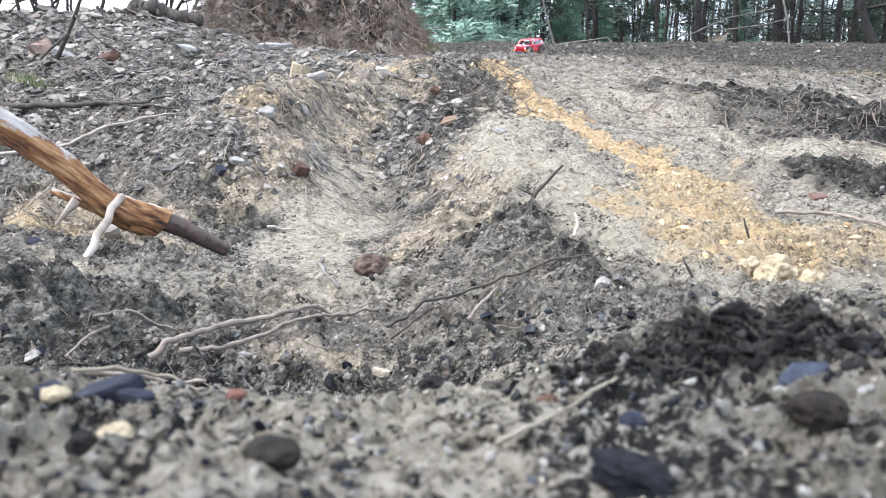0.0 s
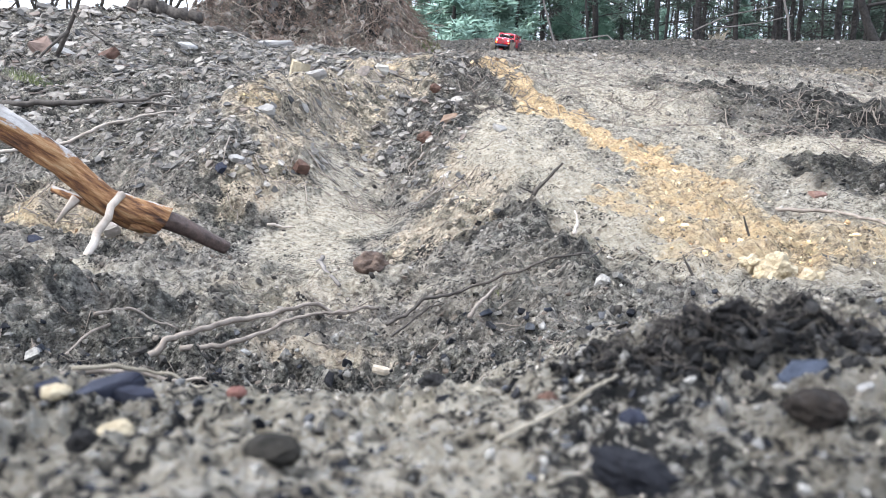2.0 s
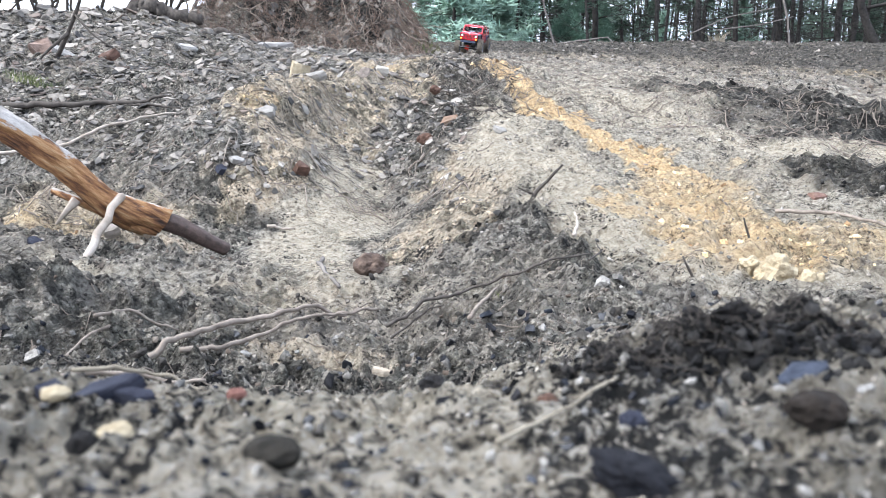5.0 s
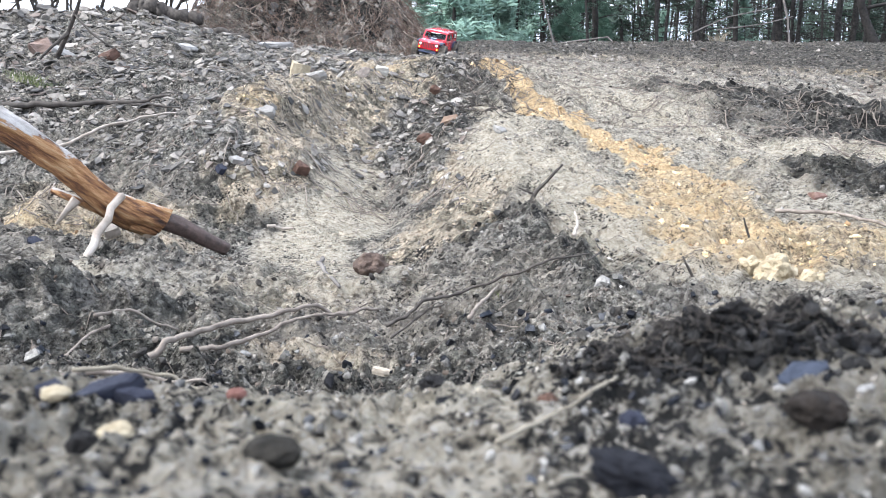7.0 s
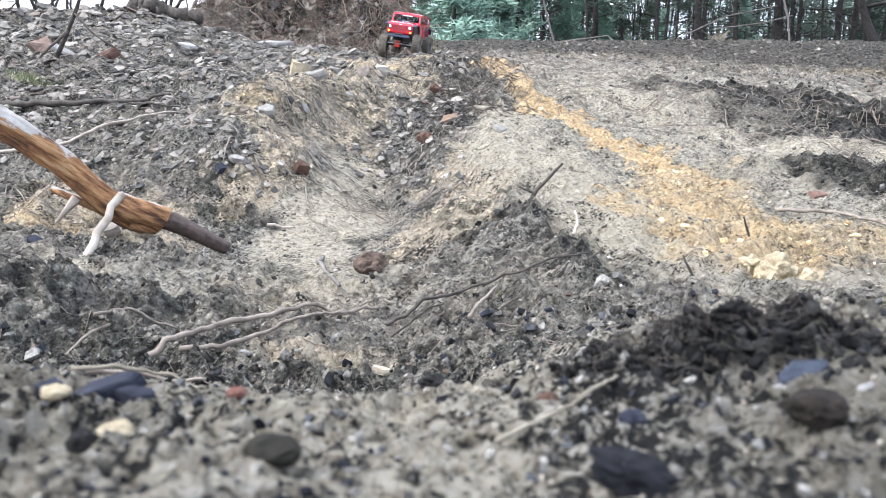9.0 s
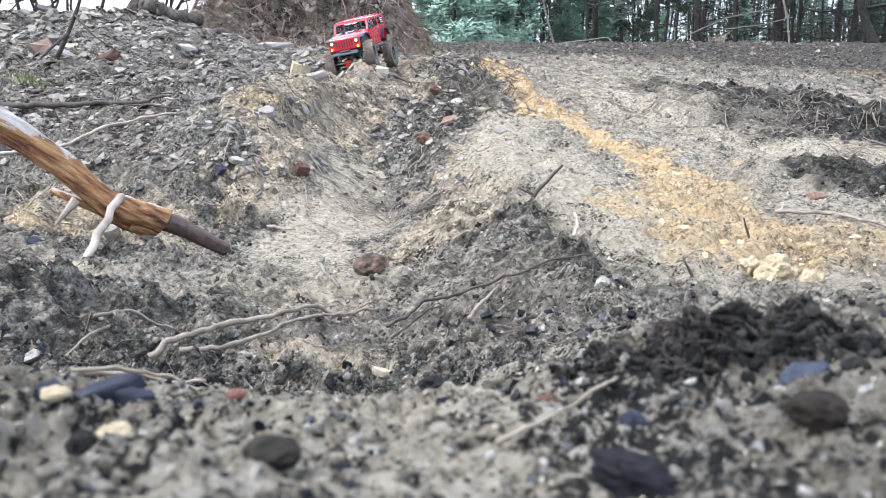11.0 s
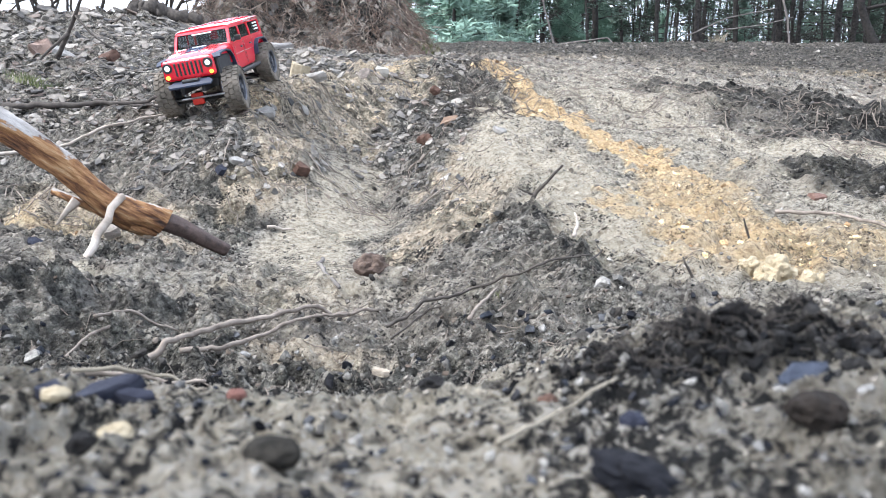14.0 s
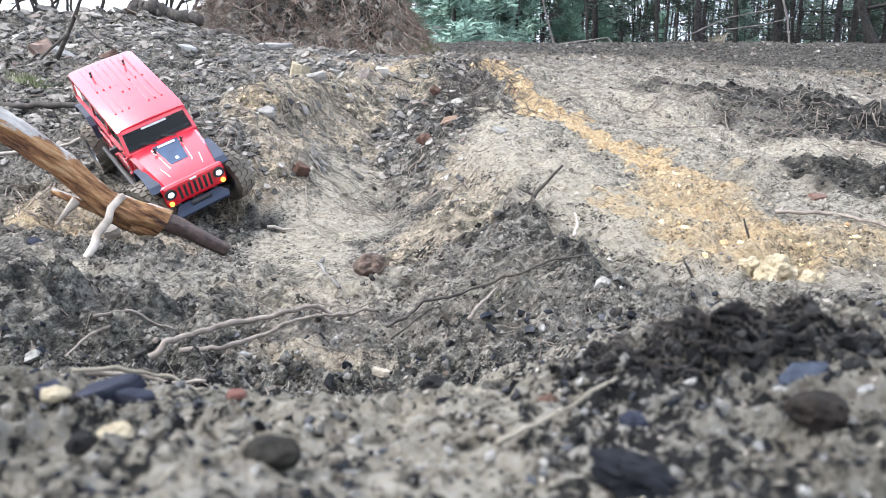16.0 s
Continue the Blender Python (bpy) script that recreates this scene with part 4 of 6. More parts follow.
def clod_protos(n, jitter):
    """Lumps of 14 points: a cube's corners and faces pushed about, in triangles."""
    out = []
    for _ in range(n):
        v = [Vector((x, y, z)) * 0.60 for x in (-1, 1) for y in (-1, 1) for z in (-1, 1)]
        v += [Vector(d) * 0.85 for d in ((-1, 0, 0), (1, 0, 0), (0, -1, 0), (0, 1, 0), (0, 0, -1), (0, 0, 1))]
        v = [p * (1 + rng.uniform(-jitter, jitter)) + Vector([rng.uniform(-jitter, jitter) * 0.5 for _ in range(3)]) for p in v]
        rings = ((8, (0, 1, 3, 2)), (9, (4, 6, 7, 5)), (10, (0, 4, 5, 1)), (11, (2, 3, 7, 6)), (12, (0, 2, 6, 4)), (13, (1, 5, 7, 3)))
        f = [(c, q[i], q[(i + 1) % 4]) for c, q in rings for i in range(4)]
        out.append((np.array([tuple(p) for p in v]) * 0.62, f))
    return out


def shard_protos(n):
    """Flat angular flakes: a bent six-sided outline above and below, in triangles."""
    out = []
    for _ in range(n):
        k = 6
        ang = sorted(rng.uniform(0, 2 * math.pi) for _ in range(k))
        if max((ang[(i + 1) % k] - ang[i]) % (2 * math.pi) for i in range(k)) > 2.4:
            ang = [2 * math.pi * (i + rng.uniform(-0.35, 0.35)) / k for i in range(k)]
        rad = [rng.uniform(0.38, 0.62) for _ in range(k)]
        top = [(r * math.cos(a), r * math.sin(a), 0.5 + rng.uniform(-0.25, 0.25)) for a, r in zip(ang, rad)]
        low = [(r * 1.06 * math.cos(a + 0.05), r * 1.06 * math.sin(a + 0.05), -0.5) for a, r in zip(ang, rad)]
        v = top + low + [(0, 0, 0.62), (0, 0, -0.5)]
        f = []
        for i in range(k):
            j = (i + 1) % k
            f += [(12, i, j), (i, i + k, j + k), (i, j + k, j), (13, j + k, i + k)]
        out.append((np.array(v), f))
    return out


CLODS, SHARDS = clod_protos(10, 0.32), shard_protos(14)


def tone_material(name, tones):
    m, nt, bs = material(name)
    rnd = nt.nodes.new("ShaderNodeNewGeometry").outputs["Random Per Island"]
    tone = ramp(nt, rnd, [(i / (len(tones) - 1), t) for i, t in enumerate(tones)])
    f = noise_tex(nt, 170, 6, 0.7)
    nt.links.new(deepen(nt, mix(nt, 1.0, tone, ramp(nt, f, [(0.35, (0.55, 0.55, 0.55)), (0.65, (1.25, 1.25, 1.25))]), "MULTIPLY")), bs.inputs["Base Color"])
    bs.inputs["Roughness"].default_value = 0.95
    bs.inputs["Specular IOR Level"].default_value = 0.2
    bump(nt, bs, f, 0.6, 0.004)
    return m


M_CRUMB_GREY = tone_material("grey_crumbs", ((0.055, 0.05, 0.046), (0.13, 0.118, 0.105), (0.20, 0.182, 0.16), (0.29, 0.265, 0.23), (0.17, 0.13, 0.10)))
M_CRUMB_OCHRE = tone_material("ochre_crumbs", ((0.26, 0.15, 0.05), (0.52, 0.35, 0.12), (0.66, 0.49, 0.22), (0.66, 0.55, 0.33), (0.34, 0.26, 0.16)))
M_CRUMB_DARK = tone_material("humus_crumbs", ((0.018, 0.017, 0.018), (0.05, 0.048, 0.048), (0.11, 0.105, 0.10), (0.24, 0.225, 0.21)))
M_CRUMB_PALE = tone_material("pale_crumbs", ((0.20, 0.172, 0.14), (0.33, 0.295, 0.245), (0.42, 0.385, 0.33), (0.15, 0.13, 0.115)))

M_GRIT = tone_material("mixed_grit", ((0.020, 0.021, 0.028), (0.045, 0.052, 0.072), (0.075, 0.067, 0.060), (0.22, 0.212, 0.198), (0.36, 0.345, 0.32), (0.060, 0.070, 0.092), (0.022, 0.021, 0.024)))
px, py, pr = fan(40000, 0.12, 13.0, -37, 37)
l_ochre, l_dark, l_pale, l_rough, l_tan = soil_layers(px, py)
jit = nrg.normal(0, 0.07, len(px))
size = pr * (0.0022 + np.where(pr > 1.3, 0.0045, 0.0075) * nrg.random(len(px)) ** 3)
size = np.minimum(size, 0.020)
is_dark = l_dark * np.where(pr < 3.6, 1, 0.6) + jit > 0.45
is_ochre = ~is_dark & (l_ochre + jit > 0.45)
is_pale = ~is_dark & ~is_ochre & (np.maximum(l_pale, l_tan) + jit > 0.5)
on_hill = (px < -0.12 * py - 0.1) & (py > 1.5)
thin = nrg.random(len(px)) < np.where(is_pale, 0.22, np.where(is_ochre, 0.35, np.where(on_hill, 0.4, 0.75)))
for name, sel, mat, label in (("humus_crumbs", is_dark, M_CRUMB_DARK, "black crumbly humus lumps over the slope"),
                              ("ochre_crumbs", is_ochre, M_CRUMB_OCHRE, "ochre sand lumps along the gully"),
                              ("pale_crumbs", is_pale, M_CRUMB_PALE, "pale sand crumbs on the ridge and trough"),
                              ("grey_crumbs", ~(is_dark | is_ochre | is_pale), M_CRUMB_GREY, "grey loam crumbs over the whole slope")):
    k = sel & thin
    scatter(name, CLODS, px[k], py[k], size[k] * np.where(is_dark[k] & (pr[k] < 1.2), 0.75, 1), 0.75, 0.5, 0.15, mat, label, "soil crumbs")

# shale flakes: thick on the left hill, thin elsewhere
sx, sy, sr = fan(17000, 1.35, 6.0, -37, 2)
keep = (sy > 1.45 - 0.3 * sx) & (base_height(sx, sy) > -0.17) & (nrg.random(len(sx)) < np.where(soil_layers(sx, sy)[2] > 0.5, 0.22, np.where(soil_layers(sx, sy)[4] > 0.5, 0.30, 0.95)))
scatter("shale_flakes", SHARDS, sx[keep], sy[keep], sr[keep] * (0.0035 + 0.012 * nrg.random(keep.sum()) ** 2.5), 0.13, 0.20, 0.25, M_SHARDS, "grey and brown shale flakes covering the hillside", "stone flakes")
sx, sy, sr = fan(3800, 0.5, 12.0, -3, 37)
scatter("gravel", SHARDS, sx, sy, sr * (0.0022 + 0.005 * nrg.random(len(sx)) ** 3), 0.3, 0.35, 0.2, M_SHARDS, "small grey stones on the bare slope", "gravel")
sx, sy, sr = fan(2600, 0.125, 0.75, -37, 37)
keep = (soil_layers(sx, sy)[1] < 0.6) | (nrg.random(len(sx)) < 0.15)
sx, sy, sr = sx[keep], sy[keep], sr[keep]
scatter("grit", CLODS, sx, sy, sr * (0.005 + 0.014 * nrg.random(len(sx)) ** 2.5), 0.6, 0.5, 0.2, M_GRIT, "small mixed pebbles in the sandy rim", "gravel")


# ---- single stones ----
def stone_tone(name, a, b, rough=0.75, scale=3.0):
    return simple(name, a, b, scale, rough, 0, 0.5, 0.06)


def flake_mesh(name, seed, k=7, mat=None):
    r2 = random.Random(seed)
    bm = bmesh.new()
    ang = [2 * math.pi * (i + r2.uniform(-0.35, 0.35)) / k for i in range(k)]
    rad = [r2.uniform(0.36, 0.62) for _ in range(k)]
    rings = []
    for z, s in ((-0.5, 0.96), (-0.1, 1.04), (0.35, 1.0), (0.5, 0.88)):
        rings.append([bm.verts.new((s * r * math.cos(a) + r2.uniform(-0.02, 0.02), s * r * math.sin(a) + r2.uniform(-0.02, 0.02), z + 0.18 * r2.uniform(-1, 1) * (z > 0))) for a, r in zip(ang, rad)])
    for a, b in zip(rings, rings[1:]):
        for i in range(k):
            bm.faces.new([a[i], a[(i + 1) % k], b[(i + 1) % k], b[i]])
    bm.faces.new(rings[0][::-1])
    c = bm.verts.new((0, 0, 0.55))
    for i in range(k):
        bm.faces.new([rings[-1][i], rings[-1][(i + 1) % k], c])
    me = bpy.data.meshes.new(name)
    bm.to_mesh(me)
    bm.free()
    me.materials.append(mat)
    return me


def stone_mesh_material():
    m, nt, bs = material("shale_slab")
    rnd = nt.nodes.new("ShaderNodeObjectInfo").outputs["Random"]
    tone = ramp(nt, rnd, [(0.0, (0.080, 0.079, 0.085)), (0.25, (0.17, 0.16, 0.15)), (0.45, (0.26, 0.235, 0.205)), (0.56, (0.20, 0.14, 0.11)), (0.66, (0.29, 0.265, 0.235)), (0.88, (0.28, 0.26, 0.235)), (1.0, (0.36, 0.34, 0.31))])
    f = noise_tex(nt, 2.6, 8, 0.7)
    col = mix(nt, 1.0, tone, ramp(nt, f, [(0.35, (0.6, 0.6, 0.6)), (0.65, (1.2, 1.18, 1.15))]), "MULTIPLY")
    col = mix(nt, ramp(nt, noise_tex(nt, 1.1, 6, 0.7), [(0.52, (0, 0, 0)), (0.64, (0.7, 0.7, 0.7))]), col, (0.38, 0.345, 0.29))
    nt.links.new(deepen(nt, col), bs.inputs["Base Color"])
    bs.inputs["Roughness"].default_value = 0.75
    bump(nt, bs, f, 0.5, 0.08)
    return m


M_SLAB = stone_mesh_material()
FLAKES = [flake_mesh("shale_stone", 100 + i, rng.choice((5, 6, 7, 8)), M_SLAB) for i in range(12)]
sx, sy, sr = fan(330, 1.55, 4.6, -36, 1)
keep = (base_height(sx, sy) > -0.16) & (np.hypot(sx + 0.3, sy - 2.3) > 0.25)
sx, sy, sr = sx[keep][:230], sy[keep][:230], sr[keep][:230]
szz = sr * (0.008 + 0.014 * nrg.random(len(sx)) ** 2)
zz, fr = ground_heights(sx, sy), frames_from(normals_at(sx, sy, 0.03), 0.22)
for i in range(len(sx)):
    ob = new("shale_stone", FLAKES[i % len(FLAKES)])
    flat = rng.uniform(0.08, 0.20)
    m = Matrix([[*fr[i][r], 0] for r in range(3)] + [[0, 0, 0, 1]])
    ob.matrix_world = Matrix.Translation((sx[i], sy[i], zz[i] + szz[i] * flat * 0.15)) @ m @ Matrix.Diagonal((szz[i], szz[i] * rng.uniform(0.6, 1.0), szz[i] * flat, 1))
    tagged(ob, "angular flat shale stone lying on the slope", "stone", "shale stones on the hillside")


def rock(name, x, y, size, tones, label, seed, turn=(0, 0, 0), lift=0.3, k=7, rough=0.75, category="stone"):
    me = flake_mesh(name, seed, k, stone_tone(name + "_surface", *tones, rough))
    ob = new(name, me)
    ob.matrix_world = pose(x, y, ground_height(x, y) + size[2] * lift, *turn) @ Matrix.Diagonal((*size, 1))
    return tagged(ob, label, category)


def lump(name, x, y, size, tones, label, seed, lift=0.25, category="stone", detail=4, amp=0.35, turn=(0, 0, 0), fine=0.08):
    bm = bmesh.new()
    bmesh.ops.create_icosphere(bm, subdivisions=detail, radius=0.5)
    off = Vector((seed * 3.1, seed * 1.7, 0))
    for v in bm.verts:
        v.co *= 1 + amp * noise.noise(v.co * 2.2 + off) + amp * 0.6 * noise.noise(v.co * 5 + off) + fine * noise.noise(v.co * 11 + off) + fine * 0.6 * noise.noise(v.co * 24 + off)
    me = bpy.data.meshes.new(name)
    bm.to_mesh(me)
    bm.free()
    me.materials.append(stone_tone(name + "_surface", *tones))
    ob = new(name, me)
    ob.matrix_world = pose(x, y, ground_height(x, y) + size[2] * lift, *turn) @ Matrix.Diagonal((*size, 1))
    return tagged(ob, label, category)


GREYS = ((0.20, 0.19, 0.18), (0.40, 0.38, 0.35))
BLUES = ((0.012, 0.014, 0.026), (0.048, 0.053, 0.076))
RUST = ((0.065, 0.036, 0.027), (0.17, 0.10, 0.075))
TAN = ((0.32, 0.26, 0.17), (0.52, 0.45, 0.33))
BLACKS = ((0.006, 0.006, 0.007), (0.030, 0.028, 0.028))
lump("red_rock", -0.108, 1.07, (0.050, 0.044, 0.040), ((0.055, 0.038, 0.032), (0.20, 0.145, 0.115)), "dark reddish-brown rock half sunk in sand", 3, 0.36)
rock("tan_block", -0.49, 2.53, (0.065, 0.06, 0.06), TAN, "pale tan sandstone block on the crest", 21, (10, 8, 20), 0.35, 5)
rock("white_slab", -0.87, 3.86, (0.19, 0.09, 0.024), ((0.26, 0.25, 0.24), (0.44, 0.42, 0.40)), "long pale grey shale slab", 22, (14, 0, 5), 0.4, 6)
rock("pale_flake", -0.24, 2.93, (0.075, 0.06, 0.030), ((0.42, 0.39, 0.34), (0.60, 0.56, 0.50)), "pale flat stone flake", 23, (18, 6, 40), 0.4, 5)
rock("grey_flake", -0.468, 1.93, (0.075, 0.055, 0.022), GREYS, "light grey flat shale flake", 24, (24, -10, 10), 0.4, 6)
rock("pale_flake", -0.46, 1.64, (0.032, 0.03, 0.012), ((0.28, 0.27, 0.255), (0.44, 0.42, 0.40)), "small pale shale flake", 25, (40, 0, 30), 0.5, 5)
rock("blue_flake", -0.487, 1.60, (0.034, 0.028, 0.016), BLUES, "dark blue-grey shale flake", 26, (35, 12, 70), 0.5, 5)
rock("rust_flake", 0.775, 1.50, (0.042, 0.028, 0.016), ((0.14, 0.075, 0.06), (0.28, 0.18, 0.145)), "reddish flat stone in dark soil", 27, (20, 4, 15), 0.5, 6)
rock("grey_flake", -0.41, 2.40, (0.095, 0.05, 0.028), GREYS, "grey shale slab with a dark edge", 28, (26, -12, -20), 0.4, 6)
lump("red_pebble", -0.028, 2.60, (0.036, 0.034, 0.032), RUST, "round reddish-brown pebble on the ridge", 7, 0.4)
lump("red_pebble", -0.05, 2.22, (0.056, 0.045, 0.050), RUST, "reddish-brown rough stone on the ridge", 9, 0.35)
rock("brown_slab", 0.02, 2.30, (0.08, 0.035, 0.025), ((0.16, 0.10, 0.07), (0.30, 0.21, 0.15)), "brown stone splinter on the ridge", 30, (20, -20, 35), 0.5, 6)
rock("grey_flake", 0.16, 2.05, (0.05, 0.04, 0.012), GREYS, "grey flake on the sandy ridge", 31, (20, 10, 0), 0.4, 5)
rock("rust_flake", -0.33, 1.70, (0.04, 0.03, 0.022), RUST, "rusty flake at the trough's edge", 32, (25, 20, 30), 0.5, 6)
rock("blue_flake", -0.60, 1.06, (0.034, 0.03, 0.02), BLUES, "dark shale stone in soil", 33, (10, 20, 0), 0.4, 6)
rock("pale_flake", -0.62, 1.34, (0.032, 0.03, 0.018), ((0.24, 0.21, 0.18), (0.40, 0.36, 0.32)), "pale brown stone under the branch", 34, (30, 0, 0), 0.4, 6)
rock("brown_slab", -0.57, 1.38, (0.04, 0.036, 0.022), ((0.30, 0.24, 0.18), (0.46, 0.38, 0.30)), "brown stone beside the branch", 35, (30, 10, 50), 0.4, 6)
rock("rust_flake", -1.62, 3.05, (0.11, 0.08, 0.06), ((0.20, 0.14, 0.115), (0.34, 0.25, 0.21)), "reddish upright stone on the hill", 36, (60, 10, 10), 0.5, 6)
rock("white_slab", -1.50, 2.95, (0.11, 0.06, 0.02), ((0.28, 0.27, 0.255), (0.44, 0.42, 0.39)), "pale shale slab on the hill", 37, (25, 30, 20), 0.5, 5)
rock("brown_slab", -1.30, 2.90, (0.085, 0.06, 0.035), RUST, "brown shale stone on the hill", 38, (25, -25, 0), 0.5, 6)
rock("pale_flake", -1.15, 3.35, (0.10, 0.05, 0.02), ((0.30, 0.29, 0.28), (0.46, 0.45, 0.43)), "pale grey flake on the hill", 39, (22, 8, 12), 0.5, 5)
# ochre clod on the gully's near end
for cx, cy, w, h, sd in ((0.395, 0.845, 0.042, 0.040, 5), (0.420, 0.815, 0.034, 0.028, 6), (0.372, 0.86, 0.026, 0.020, 8)):
    lump("sand_clod", cx, cy, (w, w * 0.8, h), ((0.36, 0.285, 0.18), (0.55, 0.475, 0.345)), "pale ochre clod of caked sand", sd, 0.25, "clod", 5, 0.55, fine=0.10)
# rim before the camera
lump("dark_pebble", -0.040, 0.160, (0.0135, 0.010, 0.008), ((0.008, 0.0075, 0.006), (0.045, 0.040, 0.033)), "smooth dark brown pebble on sand", 15, 0.40, amp=0.15)
rock("slate_chip", -0.118, 0.243, (0.026, 0.010, 0.006), BLUES, "blue-grey slate chip in the sand", 41, (12, -14, 24), 0.5, 6)
rock("slate_chip", -0.107, 0.240, (0.016, 0.007, 0.005), BLUES, "small blue-grey slate chip in the sand", 42, (8, 10, -10), 0.5, 5)
rock("slate_chip", -0.131, 0.232, (0.012, 0.008, 0.005), BLUES, "blue-grey slate chip under a tan pebble", 44, (8, 0, 10), 0.5, 5)
lump("tan_pebble", -0.126, 0.226, (0.010, 0.008, 0.005), TAN, "tan pebble lying on slate", 16, 1.0, amp=0.2)
lump("tan_pebble", -0.093, 0.196, (0.010, 0.008, 0.007), TAN, "tan sandy lump on the rim", 17, 0.3, amp=0.3)
lump("dark_pebble", -0.101, 0.192, (0.008, 0.007, 0.008), BLACKS, "blackish small pebble on the rim", 18, 0.4, amp=0.3)
lump("red_pebble", -0.080, 0.270, (0.008, 0.006, 0.005), ((0.12, 0.055, 0.045), (0.24, 0.12, 0.10)), "small rust-red pebble in sand", 19, 0.5, amp=0.2)
rock("slate_chip", 0.110, 0.219, (0.036, 0.010, 0.004), ((0.022, 0.028, 0.044), (0.080, 0.094, 0.130)), "long blue-grey slate splinter leaning on soil", 43, (20, -12, 36), 0.3, 6)
lump("brown_pebble", 0.095, 0.176, (0.0155, 0.013, 0.010), ((0.009, 0.0075, 0.0065), (0.036, 0.028, 0.023)), "dull brown pebble on the rim", 20, 0.4, amp=0.25)
lump("black_slab", 0.046, 0.157, (0.024, 0.013, 0.009), ((0.004, 0.0045, 0.007), (0.018, 0.019, 0.025)), "blackish shale slab in the rim's sand", 45, 0.30, amp=0.45, turn=(5, 14, -22), fine=0.16)
lump("dark_pebble", 0.054, 0.196, (0.008, 0.007, 0.006), BLUES, "blue-black pebble in the sand", 22, 0.3, amp=0.3)
lump("red_pebble", 0.036, 0.236, (0.007, 0.006, 0.005), RUST, "small dull brown pebble on the rim", 23, 0.4, amp=0.3)
rock("wood_chip", -0.054, 0.615, (0.026, 0.010, 0.006), ((0.36, 0.30, 0.23), (0.54, 0.48, 0.40)), "pale broken chip of wood", 47, (4, 6, -16), 0.9, 5, category="wood chip")
lump("black_clod", -0.004, 0.31, (0.014, 0.010, 0.007), BLACKS, "black clod of humus", 24, 0.3, "clod", amp=0.5)
for cx, cy, w in ((0.085, 0.280, 0.012), (0.098, 0.284, 0.015), (0.112, 0.290, 0.018), (0.126, 0.292, 0.014), (0.106, 0.270, 0.012), (0.092, 0.296, 0.012), (0.120, 0.278, 0.013), (0.074, 0.288, 0.010),
                  (0.108, 0.302, 0.014), (0.138, 0.288, 0.011), (0.064, 0.280, 0.009), (0.146, 0.262, 0.016)):
    cy -= 0.014
    lump("humus_clod", cx, cy, (w, w * 0.8, w * 0.7), ((0.004, 0.004, 0.0045), (0.022, 0.020, 0.020)), "black fibrous clod of humus on the rim", int(cx * 1000), 0.15, "clod", 4, 0.6, fine=0.35)
M_PEAT = tone_material("black_peat", ((0.008, 0.008, 0.009), (0.018, 0.018, 0.020), (0.034, 0.033, 0.034), (0.09, 0.087, 0.085)))
hx, hy = nrg.normal(0.106, 0.030, 1900), nrg.normal(0.264, 0.018, 1900)
scatter("peat_crumbs", CLODS, hx, hy, 0.0012 + 0.0040 * nrg.random(1900) ** 2, 0.8, 0.6, 0.4, M_PEAT, "black peaty crumbs heaped on the rim", "soil crumbs")


# ---- branches and twigs ----
def branch(name, runs, mat, label, category="twig", sides=8, seed=1, wob=0.10):
    """Tapering runs ((points), r0, r1), the first the stem and the others parts of it."""
    r2 = random.Random(seed)
    top = None
    for k, (pts, r0, r1) in enumerate(runs):
        fine = []
        pts = [Vector(p) for p in pts]
        for a, b in zip(pts, pts[1:]):
            n = max(2, int((b - a).length / max(r0 * 7, 0.012)))
            n = min(n, 4 if len(pts) > 8 else 10)
            for i in range(n):
                j = Vector([r2.uniform(-1, 1) for _ in range(3)]) * r0 * 0.30
                fine.append(a.lerp(b, i / n) + (j if fine else Vector()))
        fine.append(pts[-1])
        rad = [(r0 + (r1 - r0) * i / (len(fine) - 1)) * r2.uniform(1 - wob, 1 + wob) for i in range(len(fine))]
        v, f = tube(fine, rad, sides, wob, r2)
        if top is None:
            top = mesh_object(name, v, f, mat, True)
            tagged(top, label, category)
        else:
            ob = mesh_object("side_twig", v, f, mat, True)
            ob.parent = top
    return top


def on_ground(pts, lift):
    """Points laid on the ground, bridging its small hollows."""
    fine = [(a[0] + (b[0] - a[0]) * k / 4, a[1] + (b[1] - a[1]) * k / 4) for a, b in zip(pts, pts[1:]) for k in range(4)] + [pts[-1]]
    z = ground_heights([p[0] for p in fine], [p[1] for p in fine])
    z = [max(z[max(0, i - 2):i + 3]) * 0.6 + float(np.mean(z[max(0, i - 3):i + 4])) * 0.4 for i in range(len(z))]
    return [(x, y, float(q) + lift) for (x, y), q in zip(fine, z)]


# the big peeling branch; its own x axis runs along it, the wet broken end at zero
end, start = Vector((-0.3954, 1.30, -0.2095)), Vector((-0.700, 1.070, 0.045))
axis = (end - start).normalized()
side = axis.cross(Vector((0, 0, 1))).normalized()
spin = Matrix((axis, side, axis.cross(side) * -1)).transposed().to_4x4()
if spin.determinant() < 0:
    spin = Matrix((axis, side * -1, axis.cross(side) * -1)).transposed().to_4x4()
r3 = random.Random(5)
length = (end - start).length


def branch_line(t):
    """The middle of the thick branch, sagging a little along its length."""
    return Vector((-length * (1 - t), 0.004 * math.sin(t * 5), 0.003 - 0.027 * math.exp(-((t - 0.54) / 0.2) ** 2) + 0.0015 * math.sin(t * 19)))


